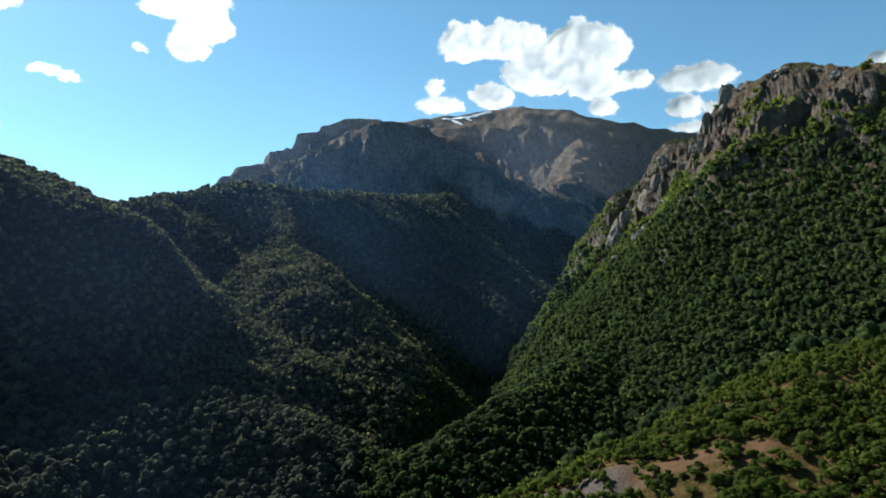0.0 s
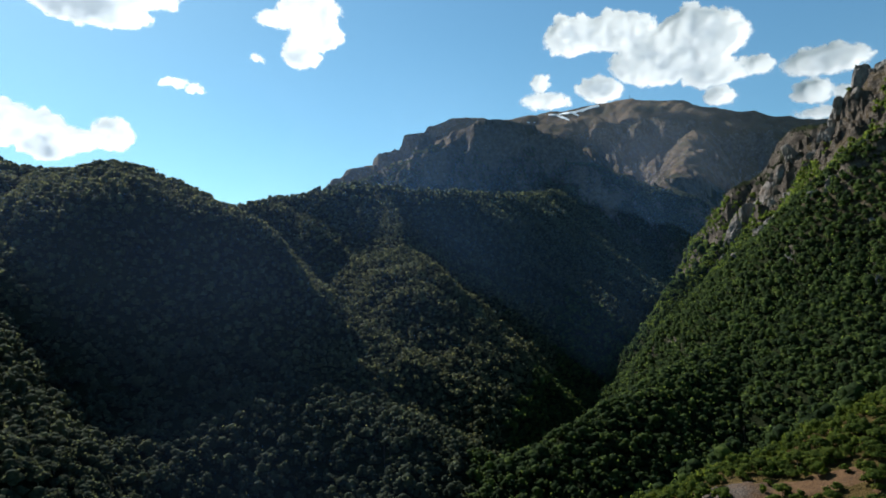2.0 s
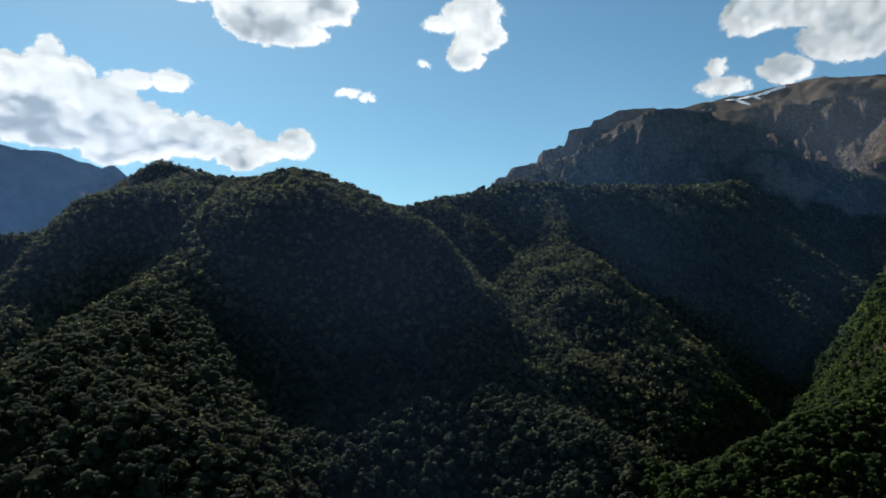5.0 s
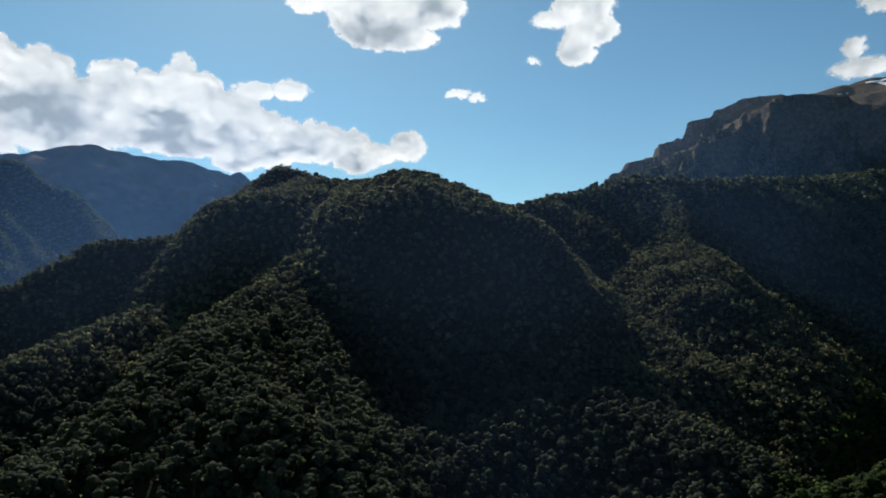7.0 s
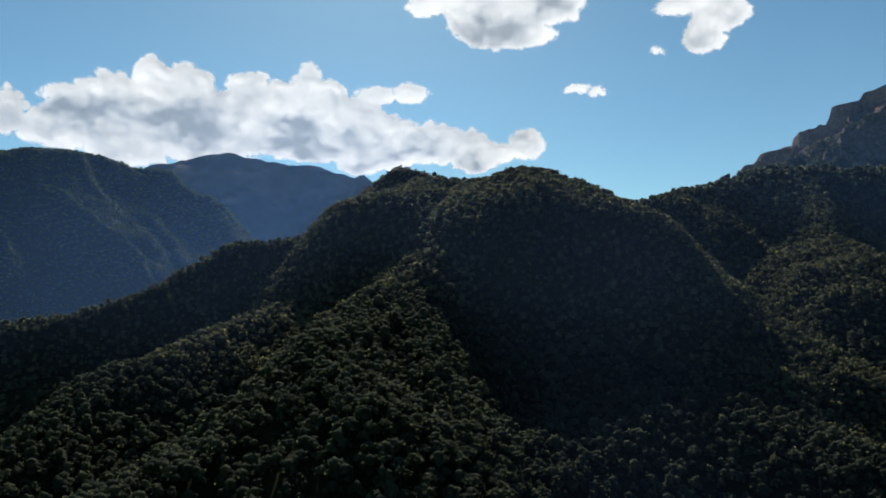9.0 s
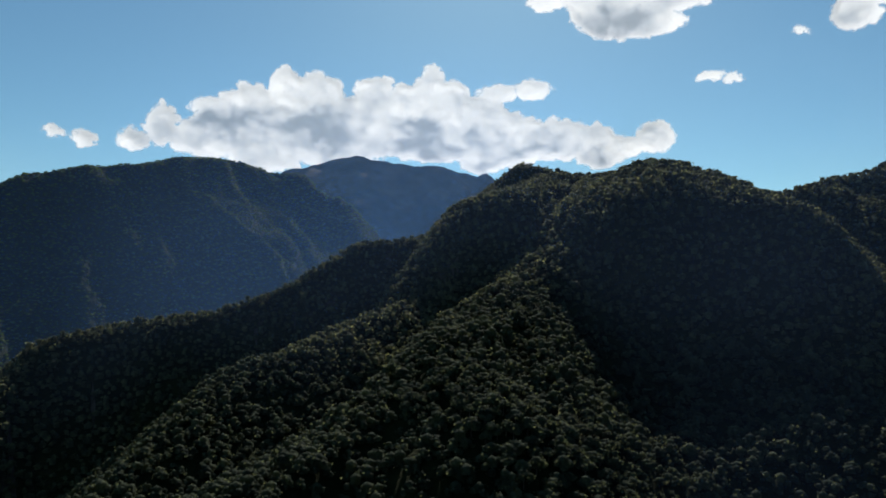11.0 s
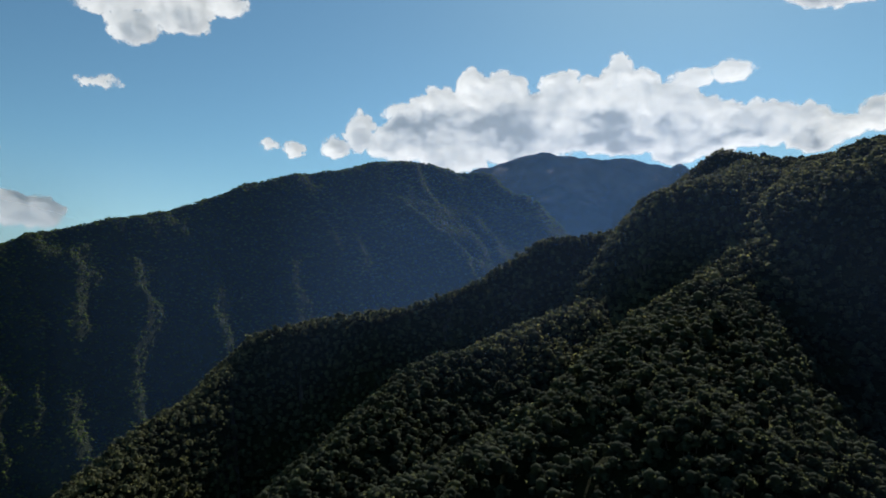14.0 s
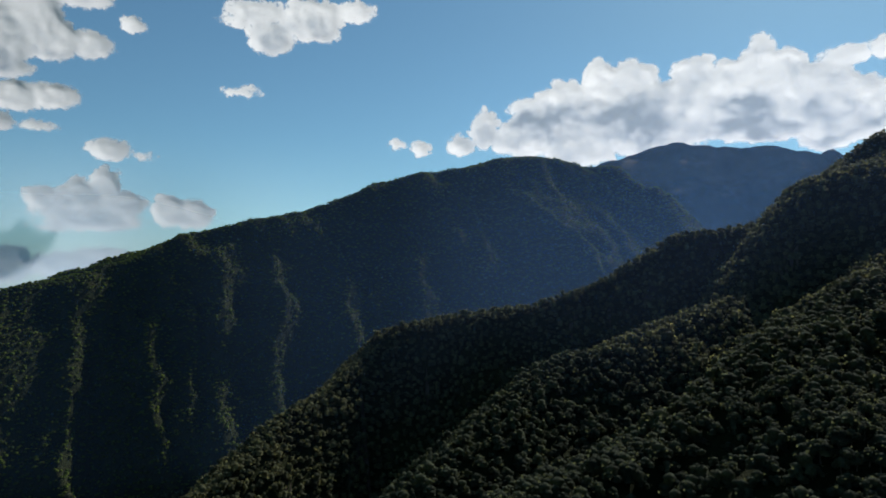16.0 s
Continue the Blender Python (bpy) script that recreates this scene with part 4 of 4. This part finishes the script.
def cloud(label, seat, puffs, seed, ragged=1.0, patch_shade=0.7):
    """puffs: bearing, elevation and half sizes of its heaps in degrees, seen from seat; each heap boils up into many smaller ones."""
    rs = np.random.RandomState(100 + seed)
    heaps = []
    for cb, ce, rb, re in puffs:
        rb, re = rb * 1.12, re * 1.14
        heaps.append((cb, ce, rb, re, True))
        for _ in range(int(np.clip(6 * rb * re, 6, 26))):
            turn, out = rs.uniform(0, 2 * np.pi), rs.uniform(0.25, 1.0) ** 0.5
            size = min(rb, re) * rs.uniform(0.22, 0.50) * (1.15 - 0.35 * out)
            up = out * math.sin(turn)
            heaps.append((cb + rb * out * math.cos(turn) * 0.95, ce + re * (up * 0.95 if up > 0 else up * 0.72), size * 1.12, size, False))
    p = np.array(heaps)
    step = 0.10
    b = np.arange((p[:, 0] - p[:, 2]).min() - 0.8, (p[:, 0] + p[:, 2]).max() + 0.8, step)
    e = np.arange((p[:, 1] - p[:, 3]).min() - 0.7, (p[:, 1] + p[:, 3]).max() + 0.7, step)
    bb, ee = np.meshgrid(b, e, indexing="ij")
    wob = seed * 13.7
    wb = bb + 0.50 * (fractal(bb * 1.3 + wob, ee * 1.3, 5, 0.6) - 0.5)
    we = ee + 0.42 * (fractal(bb * 1.3 + 50 + wob, ee * 1.3 + 9, 5, 0.6) - 0.5)
    inside, mass = np.full(bb.shape, -9.0), np.zeros(bb.shape)
    for cb, ce, rb, re, whole in heaps:
        i0, i1 = np.searchsorted(b, (cb - rb - 0.7, cb + rb + 0.7))
        j0, j1 = np.searchsorted(e, (ce - re - 0.7, ce + re + 0.7))
        q = np.hypot((wb[i0:i1, j0:j1] - cb) / rb, (we[i0:i1, j0:j1] - ce) / re)
        inside[i0:i1, j0:j1] = np.maximum(inside[i0:i1, j0:j1], (1 - q) * min(rb, re))
        if whole:
            mass[i0:i1, j0:j1] = np.maximum(mass[i0:i1, j0:j1], 0.2 * min(rb, re) * np.sqrt(np.clip(1 - q * q, 0, 1)))
    edge = inside + 0.36 * ragged * (fractal(bb * 1.9 + wob, ee * 2.4, 5, 0.62) - 0.5) + 0.10 * (ragged - 1) * (fractal(bb * 5 + wob, ee * 7, 3) - 0.6)
    body = np.clip(edge, 0, 1)
    billow = np.zeros(bb.shape)   # rounded heaps with sharp folds between them, large and small
    for k, size in enumerate((1.0, 0.5, 0.27)):
        billow += size * np.abs(2 * fractal(wb * 0.62 / size + wob + 7 * k, we * 0.72 / size + 3 * k, 2) - 1) * 1.5
    for _ in range(3):
        for axis in (0, 1):
            mass = (mass + np.roll(mass, 2, axis) + np.roll(mass, -2, axis)) / 3
            body = (body + np.roll(body, 2, axis) + np.roll(body, -2, axis)) / 3
            billow = (billow + 0.5 * np.roll(billow, 1, axis) + 0.5 * np.roll(billow, -1, axis)) / 2
    lift = mass + 0.10 * billow * np.clip(body * 2.2, 0, 1) + 0.16 * np.clip(body, 0, 0.5)
    reach = CLOUD_RANGE - 82.0 * lift
    br, er = np.radians(bb), np.radians(ee)
    co = np.stack([seat[0] - reach * np.sin(br) * np.cos(er), seat[1] + reach * np.cos(br) * np.cos(er), EYE + reach * np.sin(er)], -1).reshape(-1, 3)
    ni, nj = bb.shape
    i, j = np.meshgrid(np.arange(ni - 1), np.arange(nj - 1), indexing="ij")
    a = i * nj + j
    quads = np.stack([a, a + nj, a + nj + 1, a + 1], -1).reshape(-1, 4)
    flat = edge.ravel()
    quads = quads[flat[quads].max(1) > -0.2]
    used, back = np.unique(quads, return_inverse=True)
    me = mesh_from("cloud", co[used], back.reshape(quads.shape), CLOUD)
    soft = np.clip(edge, 0, 2)
    for _ in range(3):
        for axis in (0, 1):
            for off in (3, 2, 1):
                soft = (soft + np.roll(soft, off, axis) + np.roll(soft, -off, axis)) / 3
    over = np.clip((ee - e.min()) / (e.max() - e.min()), 0, 1)   # height within the cloud: shade is painted into its lower part
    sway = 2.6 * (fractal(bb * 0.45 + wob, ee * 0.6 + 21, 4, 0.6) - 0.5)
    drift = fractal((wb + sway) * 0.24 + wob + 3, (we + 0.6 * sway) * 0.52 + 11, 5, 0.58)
    # Painted shade: greyer low down, in drifting patches and in the folds.
    depth = np.clip(soft * 2.0, 0, 1) * (0.34 + 0.08 * patch_shade + 2.1 * patch_shade * (drift - 0.5) + 0.6 * (0.5 - over)) + 0.25 * soft + 0.12 - 0.30 * billow
    deep = me.attributes.new("painted_shade", "FLOAT", "POINT")
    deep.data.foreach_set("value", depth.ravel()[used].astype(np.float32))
    thick = me.attributes.new("depth_of_vapour", "FLOAT", "POINT")
    thick.data.foreach_set("value", flat[used].astype(np.float32))
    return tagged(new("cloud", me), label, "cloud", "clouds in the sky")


EARLY, MIDWAY, LATER, LAST = (0, 0), (-2, 25), (-14, 42), (-25, 50)
cloud("broad white cumulus cloud drifting above the bare summit", EARLY, [(-2.0, 20.6, 2.1, 1.4), (-5.8, 20.7, 3.0, 1.4), (-12.0, 19.7, 3.5, 1.9), (-8.7, 18.2, 3.5, 1.7), (-12.9, 17.0, 2.5, 1.1), (-4.4, 16.4, 1.7, 1.0), (-16.4, 17.1, 1.2, 0.7), (-10.8, 18.0, 3.3, 0.9), (-13.4, 15.2, 1.2, 0.7)], 1)
cloud("small white cloud just over the summit ridge", EARLY, [(0.2, 15.8, 2.0, 0.7), (0.7, 17.2, 0.8, 0.7)], 2)
cloud("white cumulus cloud standing beside the rocky crag", EARLY, [(-19.8, 16.7, 1.8, 0.9), (-21.3, 16.8, 2.4, 1.0), (-20.0, 14.8, 1.4, 0.9), (-20.9, 13.2, 2.2, 0.5), (-22.0, 14.5, 1.1, 0.5)], 3)
cloud("ragged white cloud with a hooked lower end", MIDWAY, [(22.9, 21.9, 1.7, 0.7), (20.4, 22.6, 2.6, 1.2), (19.7, 20.9, 2.1, 1.2), (21.0, 19.5, 1.5, 1.2)], 4)
cloud("tiny white puff of cloud in clear sky", MIDWAY, [(30.9, 16.3, 1.2, 0.4), (29.3, 16.0, 0.7, 0.4)], 5, 1.7)
cloud("white cumulus cloud with a grey underside", MIDWAY, [(43.8, 23.0, 1.4, 0.8), (39.6, 23.6, 3.3, 1.8), (37.9, 21.9, 3.6, 2.0), (33.8, 22.9, 3.4, 1.5), (35.7, 20.7, 2.9, 1.0)], 6)
cloud("long towering cumulus bank with bright rims and grey base", LATER, [(77.2, 11.3, 1.2, 0.8), (75.3, 12.5, 1.1, 1.6), (71.9, 11.4, 2.8, 1.0), (67.4, 10.7, 3.1, 1.2), (71.2, 14.3, 2.1, 0.8), (68.2, 14.6, 2.9, 1.4), (65.7, 16.3, 1.3, 1.4), (63.2, 15.9, 2.1, 1.4), (60.3, 14.5, 2.2, 1.1), (58.4, 16.1, 1.7, 1.2), (55.5, 15.1, 2.2, 1.6), (53.5, 16.6, 1.1, 1.8), (51.9, 15.6, 1.4, 1.6), (49.9, 14.4, 2.1, 1.5)] + [(47.9, 16.1, 1.9, 0.7), (45.1, 16.3, 1.6, 0.8), (45.3, 12.9, 2.0, 1.1), (42.2, 12.2, 2.4, 1.5), (39.5, 11.5, 1.7, 1.6), (37.2, 11.5, 1.4, 0.8), (35.1, 12.2, 1.5, 1.2), (46.7, 11.2, 2.0, 1.1), (60.1, 12.3, 4.4, 1.0), (53.6, 11.8, 3.6, 1.2), (64.8, 11.9, 3.3, 1.1), (61.7, 10.7, 3.6, 0.8), (49.2, 10.8, 1.8, 1.2), (62.0, 13.2, 8.0, 2.4), (52.0, 13.2, 6.0, 2.4), (70.0, 12.2, 4.0, 1.6), (44.0, 12.0, 5.0, 1.3)], 7, patch_shade=1.0)
cloud("flat white cloud with frayed wispy edges", LAST, [(95.6, 20.4, 2.0, 0.5), (94.1, 21.1, 2.7, 0.9), (93.1, 19.3, 1.8, 1.2), (89.9, 20.9, 2.3, 1.5), (86.3, 21.7, 1.8, 0.8)], 8, 1.4)
cloud("large grey-white cloud high over the wooded ridge", LAST, [(113.2, 17.4, 3.0, 2.4), (110.3, 18.6, 1.9, 2.2), (109.1, 17.4, 1.8, 1.5), (106.6, 17.3, 1.8, 0.9), (112.1, 15.1, 2.0, 0.8), (107.7, 20.7, 2.6, 0.9)], 9, patch_shade=0.9)
cloud("smooth lens-shaped pale cloud", LAST, [(111.2, 13.1, 1.9, 1.0), (108.9, 13.4, 1.9, 0.9)], 10, 0.4)
cloud("small flat pale cloud", LAST, [(112.2, 11.3, 1.1, 0.7), (109.9, 11.2, 1.4, 0.4)], 11, patch_shade=0.35)
cloud("small pale cumulus puff", LAST, [(105.0, 9.9, 1.5, 0.8), (102.6, 9.6, 0.9, 0.3)], 12, 1.3)
cloud("pale cumulus cloud towering low over the ridge", LAST, [(109.3, 6.1, 1.2, 0.9), (107.1, 5.9, 1.7, 1.4), (105.2, 7.0, 1.1, 1.5), (103.8, 5.8, 1.3, 1.1), (107.3, 5.1, 2.8, 0.7), (106.0, 4.6, 3.4, 0.8), (108.4, 4.0, 1.6, 0.3)], 13, patch_shade=0.35)
cloud("pale cumulus cloud half behind the ridge", LAST, [(100.7, 5.5, 1.2, 1.2), (99.1, 5.3, 1.6, 1.1)], 14, patch_shade=0.35)
cloud("faint flat cloud bank low on the horizon", LAST, [(111.8, 1.2, 2.0, 1.3), (107.8, 1.2, 3.1, 0.8), (105.2, 2.0, 2.5, 0.6)], 15, patch_shade=0.35)
cloud("two tiny white puffs of cloud", LAST, [(82.7, 11.4, 0.8, 0.5), (80.7, 11.1, 0.9, 0.6)], 16, 1.7)
cloud("thin white wisp of cloud", LAST, [(95.5, 15.0, 1.5, 0.4), (95.0, 15.4, 0.8, 0.3)], 17, 1.8)
cloud("tiny frayed white cloud", LAST, [(103.5, 19.1, 1.0, 0.6)], 18, 1.7)
cloud("small white cloud peeping over the crag", EARLY, [(-33.5, 16.5, 1.1, 0.6), (-35.5, 16.7, 1.4, 0.7)], 19)
cloud("tiny faint wisp of cloud", MIDWAY, [(24.4, 18.8, 0.6, 0.3)], 20, 1.7)
